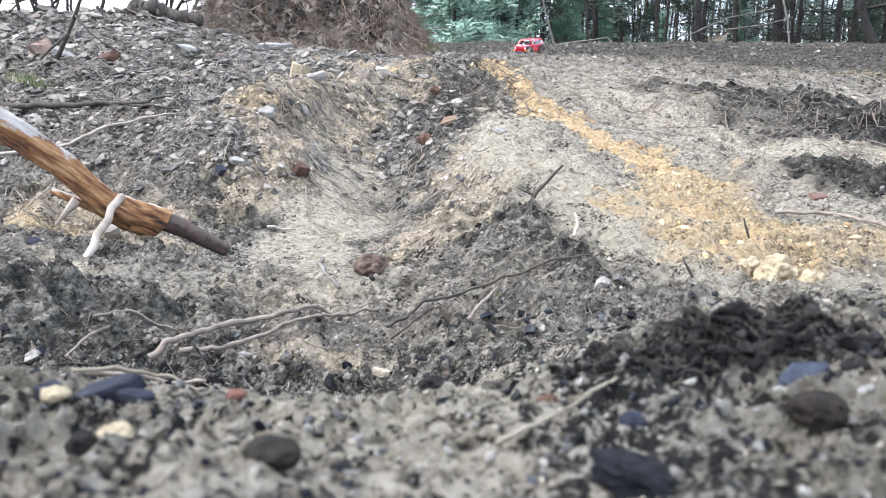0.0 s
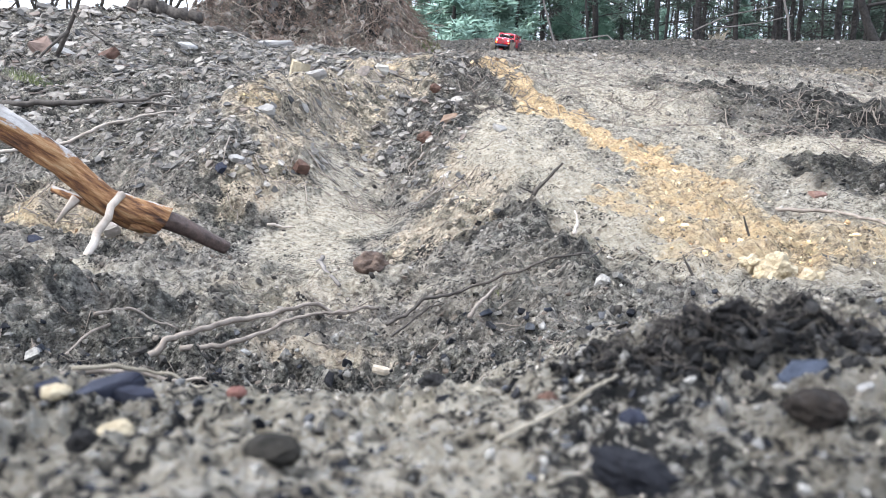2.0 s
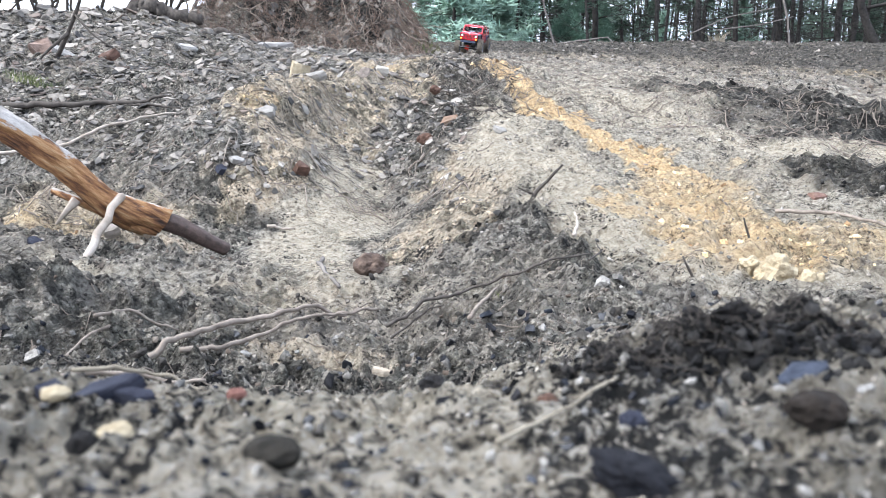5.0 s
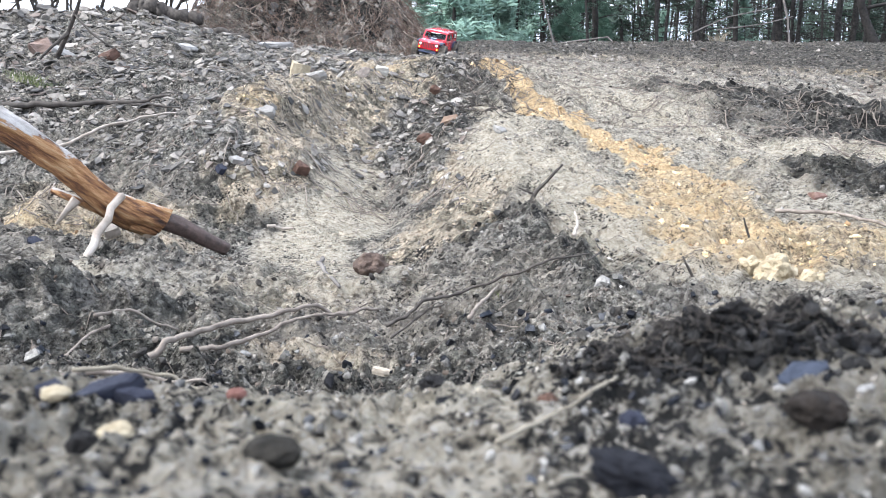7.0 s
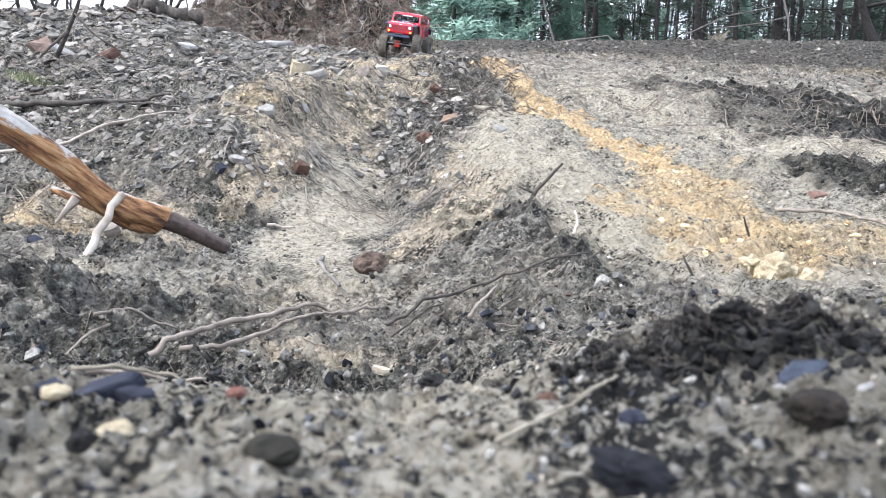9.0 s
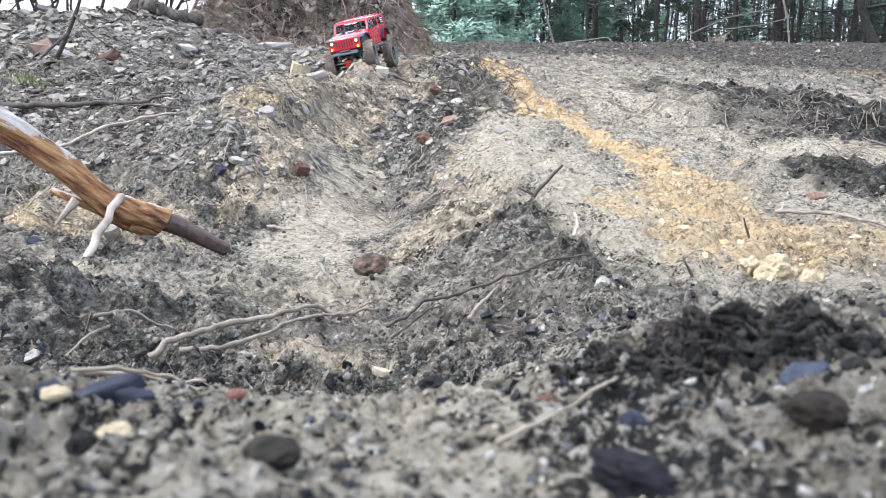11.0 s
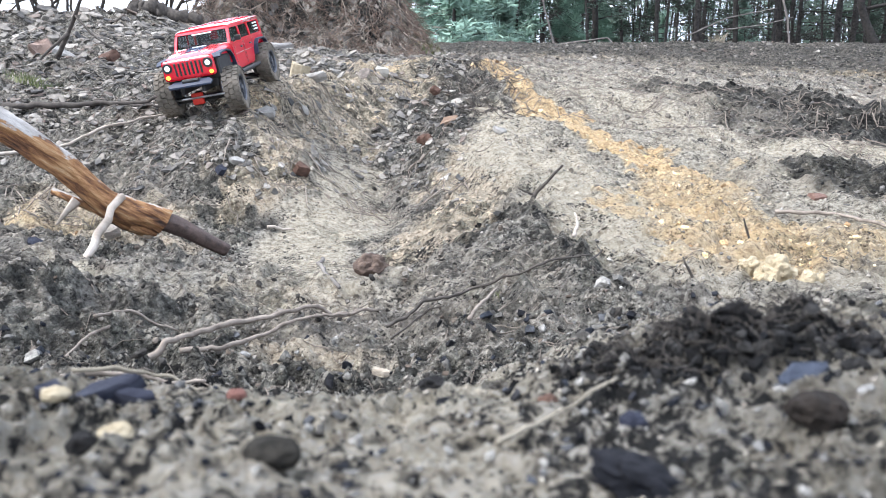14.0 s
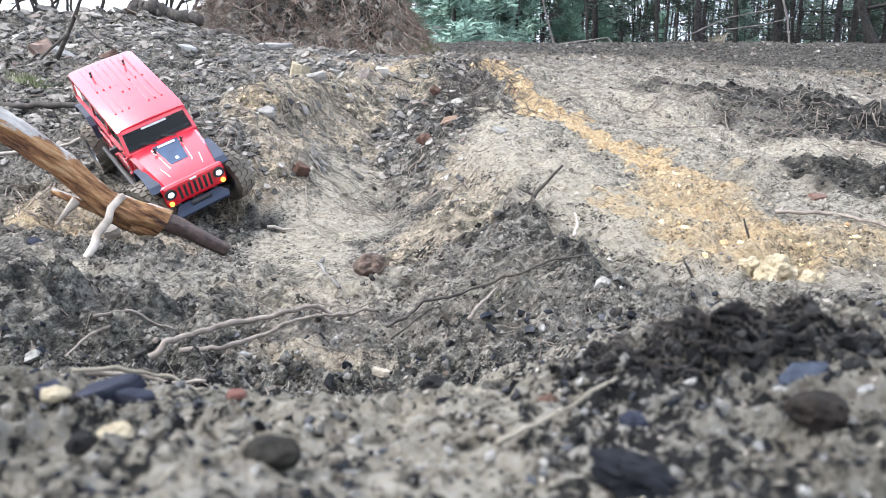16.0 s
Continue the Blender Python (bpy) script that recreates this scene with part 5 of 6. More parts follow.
def rough_tube(t0, t1, r0, r1, n, k, ridge, seed):
    """A limb whose skin swells, dents and splits along the grain."""
    v, f = [], []
    for i in range(n):
        t = t0 + (t1 - t0) * i / (n - 1)
        c = branch_line(t)
        r = r0 + (r1 - r0) * i / (n - 1)
        for j in range(k):
            a = 2 * math.pi * j / k
            q = Vector((c.x * 9, math.cos(a) * 1.3 + seed, math.sin(a) * 1.3))
            rr = r * (1 + ridge * noise.noise(q) + ridge * 0.5 * noise.noise(Vector((q.x * 4, q.y * 3, q.z * 3))) + ridge * 0.35 * noise.noise(Vector((q.x * 3, q.y * 9, q.z * 9))))
            v.append((c.x, c.y + rr * math.cos(a), c.z + rr * math.sin(a)))
    for i in range(n - 1):
        for j in range(k):
            a, b = i * k + j, i * k + (j + 1) % k
            f.append((a, b, b + k, a + k))
    f.append(tuple(range(k))[::-1])
    f.append(tuple((n - 1) * k + j for j in range(k)))
    return v, f


big = mesh_object("fallen_branch", *rough_tube(0.0, 0.735, 0.0190, 0.0235, 140, 44, 0.26, 3.0), M_LOG, True)
big.matrix_world = Matrix.Translation(end) @ spin
tagged(big, "thick broken branch with peeling orange-brown bark", "branch")
core = mesh_object("bare_core", *rough_tube(0.70, 1.0, 0.0175, 0.0125, 60, 28, 0.14, 8.0), M_CORE, True)
core.parent = big
tagged(core, "dark wet bare wood of the broken end")
inv = big.matrix_world.inverted()


def on_branch(name, pts_w, r0, r1, mat, label="", sides=8):
    v, f = tube([inv @ Vector(p) for p in pts_w], [r0 + (r1 - r0) * i / (len(pts_w) - 1) for i in range(len(pts_w))], sides, 0.15, r3)
    ob = mesh_object(name, v, f, mat, True)
    ob.parent = big
    if label:
        tagged(ob, label)


on_branch("side_branch", [(-0.525, 1.185, -0.100), (-0.527, 1.150, -0.116), (-0.522, 1.125, -0.131), (-0.526, 1.095, -0.150), (-0.519, 1.070, -0.163), (-0.520, 1.045, -0.177), (-0.508, 1.015, -0.184), (-0.496, 0.985, -0.190), (-0.488, 0.975, -0.202)], 0.0066, 0.0050, M_BARE_WOOD, "bare grey side branch")
on_branch("splinter", [(-0.588, 1.165, -0.105), (-0.600, 1.155, -0.120), (-0.614, 1.145, -0.142)], 0.0085, 0.002, M_BARE_WOOD, "pale torn splinter", 5)
on_branch("bark_flap", [(-0.632, 1.175, -0.090), (-0.600, 1.180, -0.104), (-0.566, 1.19, -0.124), (-0.532, 1.205, -0.148), (-0.505, 1.22, -0.160)], 0.006, 0.010, M_LOG, "loose flap of bark", 6)
on_branch("bark_edge", [(-0.520, 1.205, -0.148), (-0.500, 1.215, -0.160), (-0.486, 1.222, -0.168)], 0.012, 0.004, M_LOG, "torn lower edge of bark", 6)
branch("dead_branch", [([(-0.86, 1.30, -0.05), (-0.74, 1.22, -0.012), (-0.66, 1.2, -0.005)], 0.010, 0.004)], M_BARE_WOOD, "thin dry branch behind the thick one", seed=4)

branch("forked_twig", [(on_ground([(-0.268, 0.634), (-0.244, 0.662), (-0.203, 0.730), (-0.164, 0.766), (-0.133, 0.806), (-0.105, 0.818), (-0.078, 0.858)], 0.011), 0.0034, 0.0016),
                       (on_ground([(-0.244, 0.650), (-0.210, 0.664), (-0.185, 0.714), (-0.159, 0.746), (-0.130, 0.770), (-0.104, 0.784)], 0.010), 0.0028, 0.0013),
                       (on_ground([(-0.133, 0.806), (-0.112, 0.850), (-0.096, 0.90)], 0.008), 0.0016, 0.0008)], M_TWIG, "forked grey-brown twig lying in the pit", seed=2)
branch("long_twig", [(on_ground([(-0.061, 0.762), (-0.022, 0.794), (0.034, 0.832), (0.104, 0.808), (0.171, 0.838)], 0.013), 0.0022, 0.0012),
                     (on_ground([(0.171, 0.838), (0.201, 0.91), (0.213, 1.00)], 0.010), 0.0012, 0.0007)], M_DARK_TWIG, "long thin dark twig across the ridge foot", seed=3)
branch("thin_twig", [(on_ground([(-0.055, 0.745), (-0.03, 0.785), (0.0, 0.80)], 0.006), 0.0014, 0.0007)], M_DARK_TWIG, "thin dark twig beside the longer one", seed=27)
branch("upright_twig", [([(0.158, 1.34, -0.135), (0.172, 1.34, -0.105), (0.190, 1.335, -0.086), (0.205, 1.33, -0.068), (0.218, 1.33, -0.055)], 0.0046, 0.0018),
                        ([(0.168, 1.34, -0.110), (0.150, 1.33, -0.103), (0.138, 1.33, -0.098)], 0.002, 0.001)], M_DARK_TWIG, "short dark twig sticking out of sand", seed=6)
branch("dead_branch", [(on_ground([(-1.25, 2.10), (-1.10, 2.09), (-0.965, 2.10), (-0.85, 2.09), (-0.767, 2.09)], 0.012), 0.010, 0.004),
                       (on_ground([(-0.90, 2.09), (-0.80, 2.04), (-0.72, 2.03)], 0.01), 0.004, 0.002)], M_DARK_TWIG, "dark rotten branch lying on the hill", seed=7)
branch("pale_twig", [(on_ground([(-1.13, 1.76), (-1.02, 1.78), (-0.90, 1.84), (-0.80, 1.95), (-0.70, 2.05)], 0.010), 0.005, 0.0025)], M_BARE_WOOD, "thin pale twig lying on the hill", seed=8)
branch("pale_twig", [(on_ground([(-0.215, 1.28), (-0.205, 1.18), (-0.175, 1.06), (-0.14, 0.96)], 0.003), 0.0040, 0.0026)], M_GREY_WOOD, "bare pale twig on the trough floor", seed=9)
branch("pale_twig", [(on_ground([(-0.355, 1.46), (-0.33, 1.47), (-0.305, 1.475)], 0.006), 0.004, 0.002)], M_BARE_WOOD, "short pale stick at the trough", seed=10)
branch("grey_twig", [(on_ground([(-0.325, 0.66), (-0.31, 0.70), (-0.27, 0.72)], 0.004), 0.0020, 0.0010), (on_ground([(-0.315, 0.69), (-0.33, 0.60)], 0.004), 0.0018, 0.0010)], M_TWIG, "grey crooked twig in dark soil", seed=11)
branch("grey_twig", [(on_ground([(-0.29, 0.46), (-0.22, 0.49), (-0.17, 0.50)], 0.008), 0.0022, 0.0012)], M_TWIG, "thin grey twig behind the rim", seed=12)
branch("grey_twig", [(on_ground([(0.025, 0.68), (0.045, 0.74), (0.06, 0.79)], 0.012), 0.0022, 0.0012)], M_TWIG, "thin grey twig on the ridge foot", seed=13)
branch("grey_twig", [(on_ground([(0.185, 1.02), (0.205, 1.10), (0.215, 1.18)], 0.012), 0.003, 0.0014)], M_BARE_WOOD, "pale twig on the ridge", seed=14)
branch("grey_twig", [(on_ground([(0.62, 1.35), (0.70, 1.30), (0.72, 1.15), (0.70, 1.02)], 0.012), 0.004, 0.002)], M_TWIG, "grey twig over the ochre sand", seed=15)
branch("straw", [(on_ground([(0.014, 0.180), (0.030, 0.200), (0.046, 0.216), (0.056, 0.226)], 0.0022), 0.0008, 0.0005)], M_STRAW, "dry straw lying on the rim", "straw", seed=16)
branch("straw", [(on_ground([(-0.17, 0.32), (-0.14, 0.34), (-0.11, 0.345)], 0.006), 0.0012, 0.0007)], M_STRAW, "dry stalk behind the rim", "straw", seed=18)
branch("thin_twig", [([(-0.205, 3.02, 0.235), (-0.16, 2.98, 0.215), (-0.125, 2.92, 0.200), (-0.122, 2.90, 0.16), (-0.13, 2.88, 0.12)], 0.004, 0.0025)], M_DARK_TWIG, "thin bent dark twig on the crest", seed=19)
branch("thin_twig", [(on_ground([(0.465, 1.09)], 0.0) + [(0.46, 1.09, -0.145), (0.452, 1.085, -0.125)], 0.0022, 0.0012)], M_DARK_TWIG, "small upright stalk in the sand", seed=20)
branch("thin_twig", [(on_ground([(0.285, 0.80)], 0.0) + [(0.275, 0.80, -0.150), (0.268, 0.80, -0.135)], 0.002, 0.001)], M_DARK_TWIG, "small dark stalk at the gully", seed=21)
branch("hill_log", [(on_ground([(-1.86, 4.52), (-1.74, 4.50), (-1.60, 4.50), (-1.44, 4.48)], 0.02), 0.050, 0.034)], M_DARK_TWIG, "rotten dark log on the hill's crest", "log", 10, 22)
branch("hill_log", [(on_ground([(-1.36, 4.42), (-1.26, 4.42), (-1.14, 4.40)], 0.012), 0.028, 0.020)], M_DARK_TWIG, "short dark log on the hill's crest", "log", 10, 23)


def shrub(name, x, y, height, lean, seed, label, n=7, r0=0.012):
    """A leafless shrub: crooked stems with side twigs, one mesh."""
    r2 = random.Random(seed)
    v, f = [], []
    z = ground_height(x, y) - 0.02

    def grow(p, d, length, r, depth):
        pts, q = [p], p
        for _ in range(5):
            d = (d + Vector([r2.uniform(-0.35, 0.35) for _ in range(3)])).normalized()
            q = q + d * length / 5
            pts.append(q)
        tube(pts, [r * (1 - 0.14 * i) for i in range(6)], 5, 0.1, r2, v, f)
        if depth:
            for _ in range(3):
                k = r2.randint(1, 5)
                grow(pts[k], (d + Vector([r2.uniform(-1, 1) for _ in range(3)])).normalized(), length * r2.uniform(0.4, 0.65), r * 0.55, depth - 1)

    for _ in range(n):
        d = Vector((lean + r2.uniform(-0.5, 0.5), r2.uniform(-0.5, 0.5), 1)).normalized()
        grow(Vector((x + r2.uniform(-0.06, 0.06) * n, y + r2.uniform(-0.05, 0.05) * n, z)), d, height * r2.uniform(0.6, 1.1), r0 * r2.uniform(0.6, 1.1), 2)
    ob = mesh_object(name, v, f, M_DARK_TWIG, True)
    return tagged(ob, label, "shrub")


branch("leaning_twig", [([(-1.50, 2.87, 0.26), (-1.42, 2.85, 0.38), (-1.35, 2.82, 0.50), (-1.27, 2.80, 0.66)], 0.009, 0.004),
                        ([(-1.42, 2.85, 0.38), (-1.50, 2.80, 0.29), (-1.55, 2.76, 0.20)], 0.006, 0.003),
                        ([(-1.38, 2.83, 0.44), (-1.30, 2.80, 0.36), (-1.22, 2.78, 0.31)], 0.005, 0.002)], M_DARK_TWIG, "dark leaning twig on the hill", seed=24)
for i, (x, y, h, le) in enumerate(((-2.75, 4.9, 0.7, 0.3), (-2.35, 5.0, 0.8, -0.2), (-2.05, 5.1, 0.6, 0.1), (-2.9, 4.7, 0.5, 0.6), (-1.7, 5.3, 0.7, 0.2), (-3.3, 5.0, 0.9, 0.2))):
    shrub("bare_shrub", x, y, h, le, 50 + i, "leafless dark shrub on the hilltop", 5, 0.012)


# ---- roots, litter and moss ----
def strands(name, xs, ys, length, radius, drop, lift, mat, label, category, seed, along=None):
    r2 = random.Random(seed)
    v, f, runs = [], [], []
    zs = ground_heights(xs, ys)
    for x, y, z in zip(xs, ys, zs):
        L = length * r2.uniform(0.4, 1.3)
        a = r2.uniform(0, 2 * math.pi) if along is None else along + r2.gauss(0, 0.7)
        d = Vector((math.cos(a), math.sin(a), -drop))
        p = Vector((x, y, z + lift * r2.uniform(0.2, 1)))
        pts = [p]
        for _ in range(4):
            d = (d + Vector([r2.uniform(-0.5, 0.5) for _ in range(3)])).normalized()
            p = p + d * L / 4
            pts.append(p)
        runs.append((pts, radius * r2.uniform(0.5, 1.4)))
    if drop == 0:
        gz = ground_heights([q.x for pts, _ in runs for q in pts], [q.y for pts, _ in runs for q in pts]).reshape(-1, 5)
        runs = [([Vector((q.x, q.y, float(g) + lift * 0.5)) for q, g in zip(pts, row)], r) for (pts, r), row in zip(runs, gz)]
    for pts, r in runs:
        tube(pts, [r, r, r * 0.9, r * 0.8, r * 0.5], 4, 0, None, v, f)
    ob = mesh_object(name, v, f, mat, True)
    return tagged(ob, label, category, kind="stuff")


rx = nrg.uniform(-1.6, -0.12, 3200)
ry = nrg.uniform(4.5, 5.7, 3200)
strands("bank_roots", rx, ry, 0.26, 0.0013, 0.9, 0.06, M_ROOT, "tangle of brown roots hanging from the bank", "roots", 61, -1.2)
gx2 = nrg.uniform(-1.6, -0.15, 260)
gy2 = nrg.uniform(4.5, 5.6, 260)
strands("grey_roots", gx2, gy2, 0.34, 0.0026, 0.9, 0.07, M_TWIG, "grey weathered roots hanging over the bank", "roots", 67, -1.2)
tx, ty, tr = fan(1300, 1.6, 6.5, -36, 3)
strands("twig_litter", tx, ty, 0.09, 0.0013, 0.0, 0.010, M_TWIG, "fine grey twig litter on the hillside", "twig litter", 62)
tx, ty, tr = fan(2600, 2.5, 12.5, 1, 36)
strands("heath_litter", tx, ty, 0.13, 0.0016, 0.0, 0.012, M_TWIG, "dry stalk litter on the far slope", "twig litter", 63)
tx, ty = nrg.normal(0.11, 0.08, 600), nrg.uniform(2.3, 3.7, 600)
strands("ridge_roots", tx, ty, 0.08, 0.0013, 0.0, 0.012, M_DARK_TWIG, "dark root fibres on the ridge", "roots", 64)
tx, ty, tr = fan(420, 0.45, 1.3, -34, 20)
strands("fine_roots", tx, ty, 0.035, 0.0005, 0.0, 0.004, M_TWIG, "fine grey rootlets in the soil", "roots", 65)
tx, ty = nrg.normal(0.108, 0.028, 900), nrg.normal(0.270, 0.015, 900)
strands("humus_fibres", tx, ty, 0.011, 0.00022, -0.35, 0.004, M_DARK_TWIG, "black fibres in the humus clods", "roots", 66)


def tuft(name, x, y, r, h, n, mat, label, seed, category="grass"):
    r2 = random.Random(seed)
    v, f = [], []
    zc = ground_height(x, y)
    gx, gy = (ground_height(x + r, y) - zc) / r, (ground_height(x, y + r) - zc) / r
    for _ in range(n):
        a, q = r2.uniform(0, 6.283), r * r2.random() ** 0.5
        bx, by = x + q * math.cos(a), y + q * math.sin(a)
        p = Vector((bx, by, zc + (bx - x) * gx + (by - y) * gy - 0.005))
        d = Vector((r2.uniform(-0.6, 0.6), r2.uniform(-0.6, 0.6), 1)).normalized() * h * r2.uniform(0.4, 1.1)
        w = h * 0.035
        s = Vector((math.cos(a + 1.5), math.sin(a + 1.5), 0)) * w
        b = len(v)
        bendv = Vector((d.x, d.y, -0.3 * h)) * 0.5
        v += [tuple(p - s), tuple(p + s), tuple(p + d * 0.6 + s * 0.7), tuple(p + d * 0.6 - s * 0.7), tuple(p + d + bendv)]
        f += [(b, b + 1, b + 2, b + 3), (b + 3, b + 2, b + 4)]
    return tagged(mesh_object(name, v, f, mat), label, category)


tuft("moss_patch", -1.36, 2.47, 0.10, 0.035, 260, M_MOSS, "dull green moss patch on the hill", 71, "moss")
tuft("moss_patch", -0.10, 4.88, 0.12, 0.07, 200, M_MOSS, "yellow-green moss at the bank's foot", 72, "moss")
tuft("grass_tuft", 4.15, 11.3, 0.12, 0.30, 60, M_STRAW, "dry straw-coloured grass tuft on the crest", 73)
tuft("grass_tuft", 0.065, 0.80, 0.012, 0.012, 30, M_MOSS, "tiny green sprouts on the ridge foot", 74)


# ---- the wood ----
def tufts_of(v, f, centre, size, n, r2):
    for _ in range(n):
        d = Vector([r2.gauss(0, 1) for _ in range(3)]).normalized()
        d.z = abs(d.z) * 0.6 + d.z * 0.3
        s = d.orthogonal().normalized() * size * 0.10
        c = Vector(centre) + Vector([r2.gauss(0, 0.25) for _ in range(3)]) * size
        b = len(v)
        v.extend([tuple(c - s), tuple(c + s), tuple(c + d * size * 0.7 + s * 0.8), tuple(c + d * size)])
        f.append((b, b + 1, b + 2, b + 3))


def pine(name, height, radius, first_limb, green_from, seed, leaf, label, tuft_size=0.22, limbs=34):
    r2 = random.Random(seed)
    v, f, cv, cf = [], [], [], []
    pts = [(0.012 * height * math.sin(i * 0.7 + seed), 0.010 * height * math.cos(i * 0.9 + seed), height * i / 12 - 0.15) for i in range(13)]
    pts = [(x * min(1, i / 4), y * min(1, i / 4), z) for i, (x, y, z) in enumerate(pts)]
    tube(pts, [radius * (1.12 if i == 0 else 1) * (1 - 0.072 * i) for i in range(13)], 9, 0.08, r2, v, f)
    for k in range(limbs):
        t = first_limb + (1 - first_limb) * (k / limbs) ** 1.15
        i = min(11, int(t * 12))
        p = Vector(pts[i]).lerp(Vector(pts[i + 1]), t * 12 - i)
        a = r2.uniform(0, 6.283)
        L = height * r2.uniform(0.10, 0.22) * (1.15 - t)
        d = Vector((math.cos(a), math.sin(a), r2.uniform(-0.25, 0.35)))
        q, run = p, [p]
        for _ in range(5):
            d = (d + Vector([r2.uniform(-0.25, 0.25) for _ in range(3)])).normalized()
            q = q + d * L / 5
            run.append(q)
        rr = radius * 0.20 * (1.2 - t)
        tube(run, [rr * (1 - 0.15 * j) for j in range(6)], 5, 0.1, r2, v, f)
        for j in (2, 3, 4, 5):
            for _ in range(2):
                e = (d + Vector([r2.uniform(-1, 1) for _ in range(3)])).normalized() * L * 0.32
                tube([run[j], run[j] + e * 0.6, run[j] + e + Vector((0, 0, -0.04 * L))], [rr * 0.4, rr * 0.3, rr * 0.15], 3, 0, None, v, f)
                if t > green_from:
                    tufts_of(cv, cf, run[j] + e, tuft_size, 9, r2)
                    tufts_of(cv, cf, run[j] + e * 0.5, tuft_size, 7, r2)
    for _ in range(12):
        tufts_of(cv, cf, (pts[-1][0], pts[-1][1], height * r2.uniform(0.93, 1.0)), tuft_size, 8, r2)
    tree = new(name)
    for n2, vv, ff, mat in (("trunk", v, f, M_BARK), ("crown", cv, cf, leaf)):
        ob = mesh_object(n2, vv, ff, mat, n2 == "trunk")
        ob.parent = tree
    return tagged(tree, label, "tree")


def place_tree(proto, x, y, turn, scale, used):
    z = ground_height(x, y)
    m = pose(x, y, z, 0, 0, turn)
    if id(proto) in used:
        t = copy_thing(proto, m)
    else:
        used.add(id(proto))
        t = proto
        t.matrix_basis = m
    t.scale = (scale, scale, scale)
    return t


PINES = [pine("pine_tree", 11, 0.075, 0.10, 0.50, 81, M_NEEDLES, "tall dark pine with bare lower limbs"), pine("pine_tree", 10, 0.055, 0.06, 0.40, 82, M_NEEDLES, "slender dark pine with dead lower limbs"),
         pine("pine_tree", 12, 0.095, 0.12, 0.55, 83, M_NEEDLES, "thick-stemmed pine at the wood's edge"), pine("pine_tree", 8, 0.042, 0.04, 0.25, 84, M_NEEDLES, "thin dark pine with low green limbs")]
YOUNG = [pine("young_pine", 5.5, 0.07, 0.03, 0.04, 91, M_YOUNG, "young bluish-green pine green to the ground", 0.26, 70), pine("young_pine", 4.5, 0.06, 0.03, 0.04, 92, M_YOUNG, "bushy young green pine at the clearing's edge", 0.24, 64)]
used = set()
spots = []
r5 = random.Random(33)
tries = 0
while len(spots) < 105 and tries < 6000:
    tries += 1
    y = 19 + 34 * r5.random() ** 1.2
    a = r5.uniform(5, 36) if r5.random() < 0.92 else r5.uniform(-3, 5)
    x = y * math.tan(radians(a))
    if (a > 15 or r5.random() < 0.5) and all(math.hypot(x - p, y - q) > 1.0 for p, q in spots):
        spots.append((x, y))
for i, (x, y) in enumerate(spots):
    tagged(place_tree(PINES[i % 4], x, y, r5.uniform(0, 360), r5.uniform(0.8, 1.2), used), group="pines of the wood")
for i, (x, y, s) in enumerate(((0.3, 18.5, 0.9), (1.3, 20.5, 1.0), (2.2, 22.2, 0.9), (-0.7, 23, 1.0), (3.9, 22.5, 0.7), (5.2, 24.5, 0.7), (0.6, 27, 1.3), (6.6, 22.5, 0.5), (9.6, 24, 0.55))):
    tagged(place_tree(YOUNG[i % 2], x, y, 47 * i, s, used), group="young pines at the clearing")
# far wood: stems and dark boughs behind
v, f = [], []
r6 = random.Random(44)
for _ in range(420):
    a = radians(r6.uniform(-3, 38))
    d = r6.uniform(48, 85)
    x, y = d * math.sin(a), d * math.cos(a)
    h = r6.uniform(8, 14)
    tube([(x, y, 0.8), (x + r6.uniform(-0.3, 0.3), y, h * 0.5), (x + r6.uniform(-0.6, 0.6), y, h)], [r6.uniform(0.07, 0.14), 0.08, 0.03], 5, 0, None, v, f)
tagged(mesh_object("far_stems", v, f, M_BARK, True), "dark pine stems deep in the wood", "wood", kind="stuff")
v, f = [], []
for _ in range(6500):
    a = radians(r6.uniform(11, 38) if r6.random() < 0.85 else r6.uniform(-4, 13))
    d = r6.uniform(40, 85)
    tufts_of(v, f, (d * math.sin(a), d * math.cos(a), 1.2 + 13 * r6.random() ** 1.3), 0.55, 7, r6)
tagged(mesh_object("far_boughs", v, f, M_NEEDLES), "dark green pine boughs deep in the wood", "wood", kind="stuff")
# leaning and fallen poles at the wood's edge
branch("leaning_pole", [([(2.25, 14.3, 1.25), (2.10, 14.3, 1.75), (1.92, 14.3, 2.35), (1.80, 14.3, 3.2)], 0.022, 0.014)], M_GREY_WOOD, "pale leaning dead pole at the wood's edge", "dead tree", seed=31)
branch("leaning_pole", [([(9.55, 16.2, 1.3), (9.25, 16.2, 2.1), (8.95, 16.2, 2.7), (8.9, 16.2, 3.6)], 0.11, 0.07), ([(9.0, 16.2, 2.65), (9.6, 16.1, 2.75), (10.6, 16, 2.7)], 0.04, 0.02)], M_BARK, "crooked leaning tree with bare limbs", "dead tree", seed=32)
branch("fallen_pole", [([(1.5, 14.8, 1.62), (2.3, 14.7, 1.75), (3.2, 14.6, 1.85), (3.6, 14.5, 1.45)], 0.022, 0.014)], M_GREY_WOOD, "pale fallen pole caught in low branches", "dead tree", seed=33)
branch("fallen_pole", [([(5.0, 15.5, 2.0), (5.8, 15.4, 2.35), (6.8, 15.4, 2.55)], 0.014, 0.008), ([(5.6, 15.4, 2.1), (6.5, 15.3, 2.2), (7.1, 15.3, 2.35)], 0.013, 0.008), ([(6.9, 15.4, 2.8), (7.05, 15.4, 2.3), (7.15, 15.4, 1.5)], 0.02, 0.022)], M_GREY_WOOD, "bare pale dead branches at the wood's edge", "dead tree", seed=34)
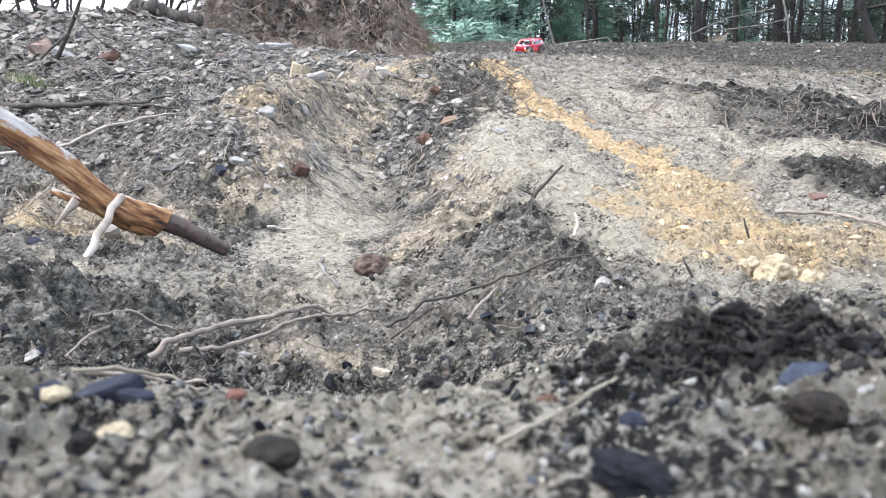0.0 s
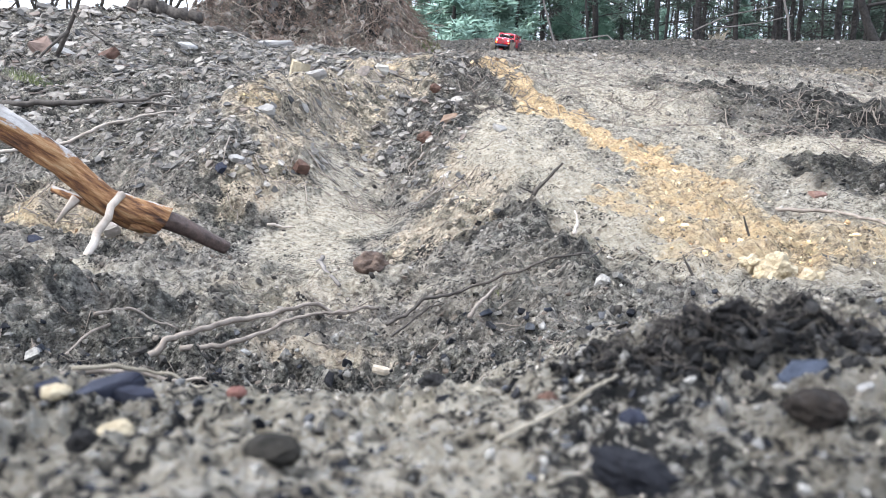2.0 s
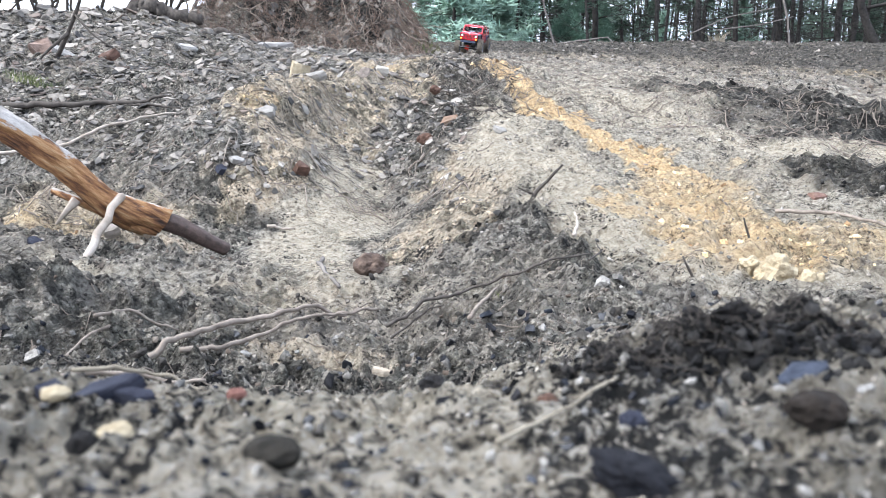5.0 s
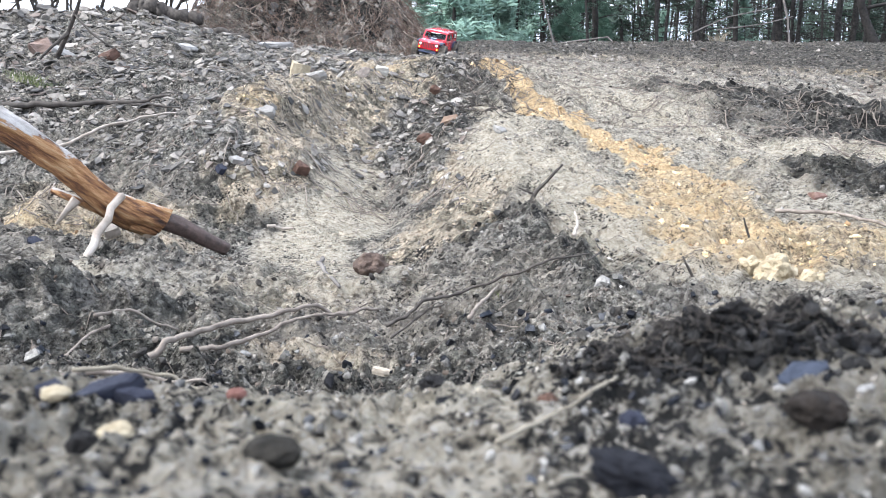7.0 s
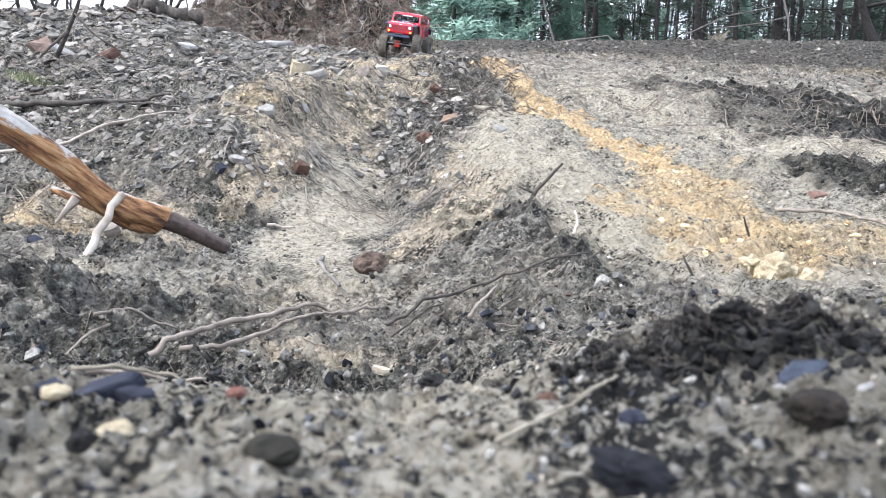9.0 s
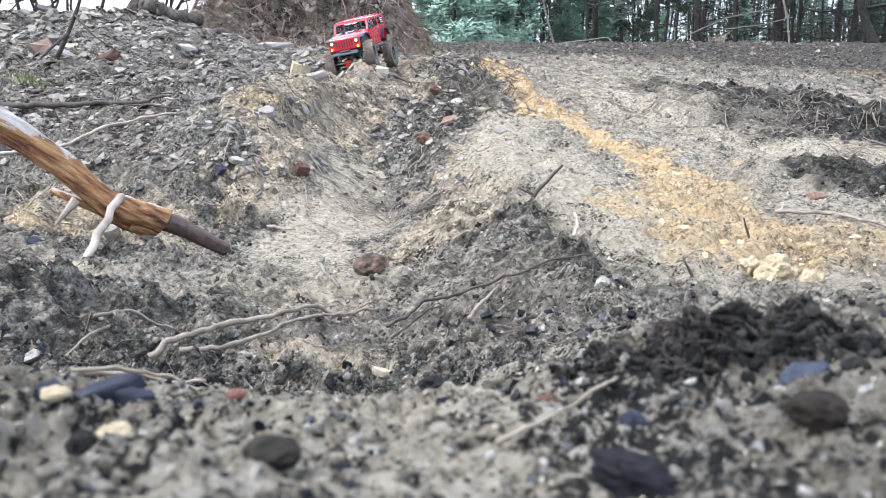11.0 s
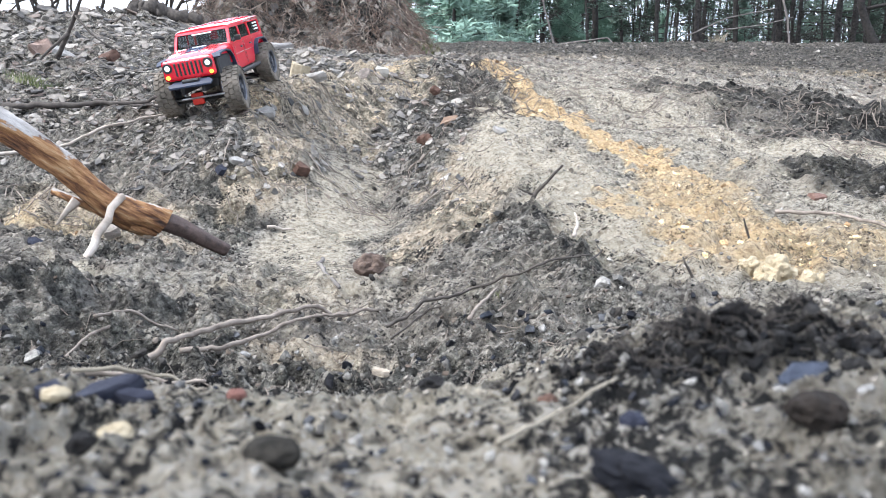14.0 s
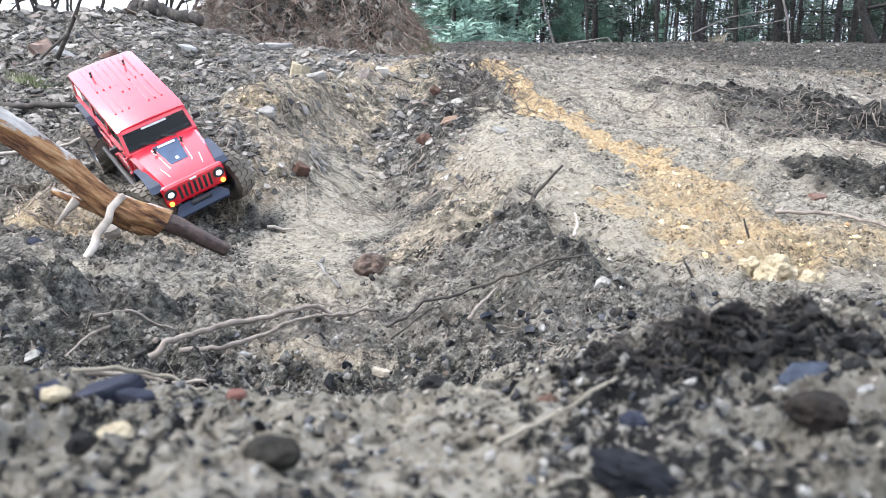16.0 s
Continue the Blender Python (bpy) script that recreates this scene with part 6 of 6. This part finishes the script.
branch("stump_stick", [([(8.1, 13.6, 1.34), (7.75, 13.6, 1.62)], 0.022, 0.015)], M_BARE_WOOD, "pale stick standing on the crest", "stick", seed=35)


# ---- what moves ----
WHEEL_R = 0.056
AXLE_Y, AXLE_X = 0.157, 0.084


def motions():
    # the car's way: seconds, place of its base on the ground, lean, roll and heading
    keys = [(0, pose(0.844, 7.443, 0.716, -8.3, -4.7, 152)), (0.5, pose(0.746, 7.248, 0.692, -6.3, -5.3, 157.4)), (1, pose(0.655, 7.060, 0.672, -1.8, -9.3, 161.3)),
            (1.5, pose(0.595, 6.884, 0.664, -1.0, -10, 162.2)), (2, pose(0.559, 6.726, 0.655, -1.5, -9.2, 163.1)), (2.5, pose(0.507, 6.580, 0.652, -1.4, -6.3, 164)),
            (3, pose(0.457, 6.435, 0.652, -2.5, -4.8, 166.3)), (3.5, pose(0.408, 6.268, 0.653, -2.6, -6, 166.9)), (4, pose(0.350, 6.073, 0.641, -2.8, -7.4, 168.4)),
            (4.2, pose(0.326, 5.983, 0.638, -3.9, -7.9, 168.4)), (5.4, pose(0.150, 5.45, 0.545, -8, -9.5, 168.8)), (6.5, pose(-0.015, 4.902, 0.449, -11.2, -11, 168.5)),
            (7, pose(-0.063, 4.724, 0.427, -9.6, -12.6, 168.6)), (7.5, pose(-0.113, 4.550, 0.421, -6.9, -14.2, 171)), (8, pose(-0.146, 4.367, 0.416, -7.0, -13.1, 171)),
            (8.5, pose(-0.180, 4.172, 0.414, -7.0, -12, 171.9)), (9, pose(-0.202, 3.971, 0.402, -6, -9, 172.2)), (9.2, pose(-0.212, 3.887, 0.392, -7.1, -8, 171.8)),
            (10.3, pose(-0.28, 3.47, 0.32, -10, 2, 170)), (11.3, pose(-0.365, 3.034, 0.240, -13, 10.5, 168)), (11.5, pose(-0.394, 2.938, 0.224, -13.3, 11, 167)),
            (12, pose(-0.454, 2.720, 0.181, -10.3, 13.8, 166.7)), (12.5, pose(-0.487, 2.530, 0.155, -7.8, 14.2, 167)), (13, pose(-0.528, 2.353, 0.131, -8.5, 16.2, 167.9)),
            (13.5, pose(-0.557, 2.186, 0.110, -9.9, 15.4, 170)), (14, pose(-0.580, 2.018, 0.074, -13.2, 8.9, 175.8)), (14.5, pose(-0.569, 1.798, 0.006, -28.4, 4.9, 183.9)),
            (15, pose(-0.600, 1.629, -0.108, -30.4, 21.5, 209.1)), (15.5, pose(-0.616, 1.638, -0.111, -30.2, 23.6, 211.8)), (16, pose(-0.609, 1.630, -0.110, -29.9, 24.1, 212.1))]
    walk(car, keys)
    # the wheels roll on the ground along that way
    way = []
    for n in range(161):
        t = n / 10
        k = max(i for i in range(len(keys)) if keys[i][0] <= t + 1e-6)
        k = min(k, len(keys) - 2)
        u = (t - keys[k][0]) / (keys[k + 1][0] - keys[k][0])
        a, b = keys[k][1], keys[k + 1][1]
        way.append((t, Matrix.LocRotScale(a.translation.lerp(b.translation, u), a.to_quaternion().slerp(b.to_quaternion(), u), None)))
    steer_keys = [(0, 0), (1, 8), (3, 4), (6.5, 2), (8, -6), (9, 4), (11.5, 6), (12.5, 14), (13.5, 12), (14, 6), (14.5, 14), (15, 22), (16, 20)]
    steer_t, steer_a = [k[0] for k in steer_keys], [k[1] for k in steer_keys]
    for wheel, sx, sy in wheels:
        rows, turned, before = [], 0.0, None
        hubs = [m @ Vector((sx * AXLE_X, sy * AXLE_Y, WHEEL_R)) for _, m in way]
        ahead = [m.to_3x3() @ Vector((0, 1, 0)) for _, m in way]
        steps = (-0.03, -0.015, 0.0, 0.015, 0.03)
        under = ground_heights([h.x + f.x * q for h, f in zip(hubs, ahead) for q in steps],
                               [h.y + f.y * q for h, f in zip(hubs, ahead) for q in steps]).reshape(-1, 5)
        for (t, m), hub, fwd, below in zip(way, hubs, ahead, under):
            if before is not None:
                turned -= (hub - before).dot(fwd) / WHEEL_R
            before = hub
            low = max(float(g) - fwd.z * q + (WHEEL_R ** 2 - q * q) ** 0.5 - WHEEL_R for g, q in zip(below, steps))
            lift = max(-0.022, min(0.036, low + WHEEL_R - hub.z))
            steer = np.interp(t, steer_t, steer_a) if sy > 0 else 0.0
            place = pose(sx * AXLE_X, sy * AXLE_Y, WHEEL_R + lift, 0, 0, float(steer))
            rows.append((t, place @ pose(0, 0, 0, math.degrees(turned), 0, 0)))
        # evened over neighbours, so that the wheel rides softly
        soft_rows = []
        for i, (t, m) in enumerate(rows):
            zs = [rows[max(0, min(len(rows) - 1, i + k))][1].translation.z for k in (-2, -1, 0, 1, 2)]
            mm = m.copy()
            mm.translation.z = sum(zs) / 5
            soft_rows.append((t, mm))
        walk(wheel, soft_rows)


motions()
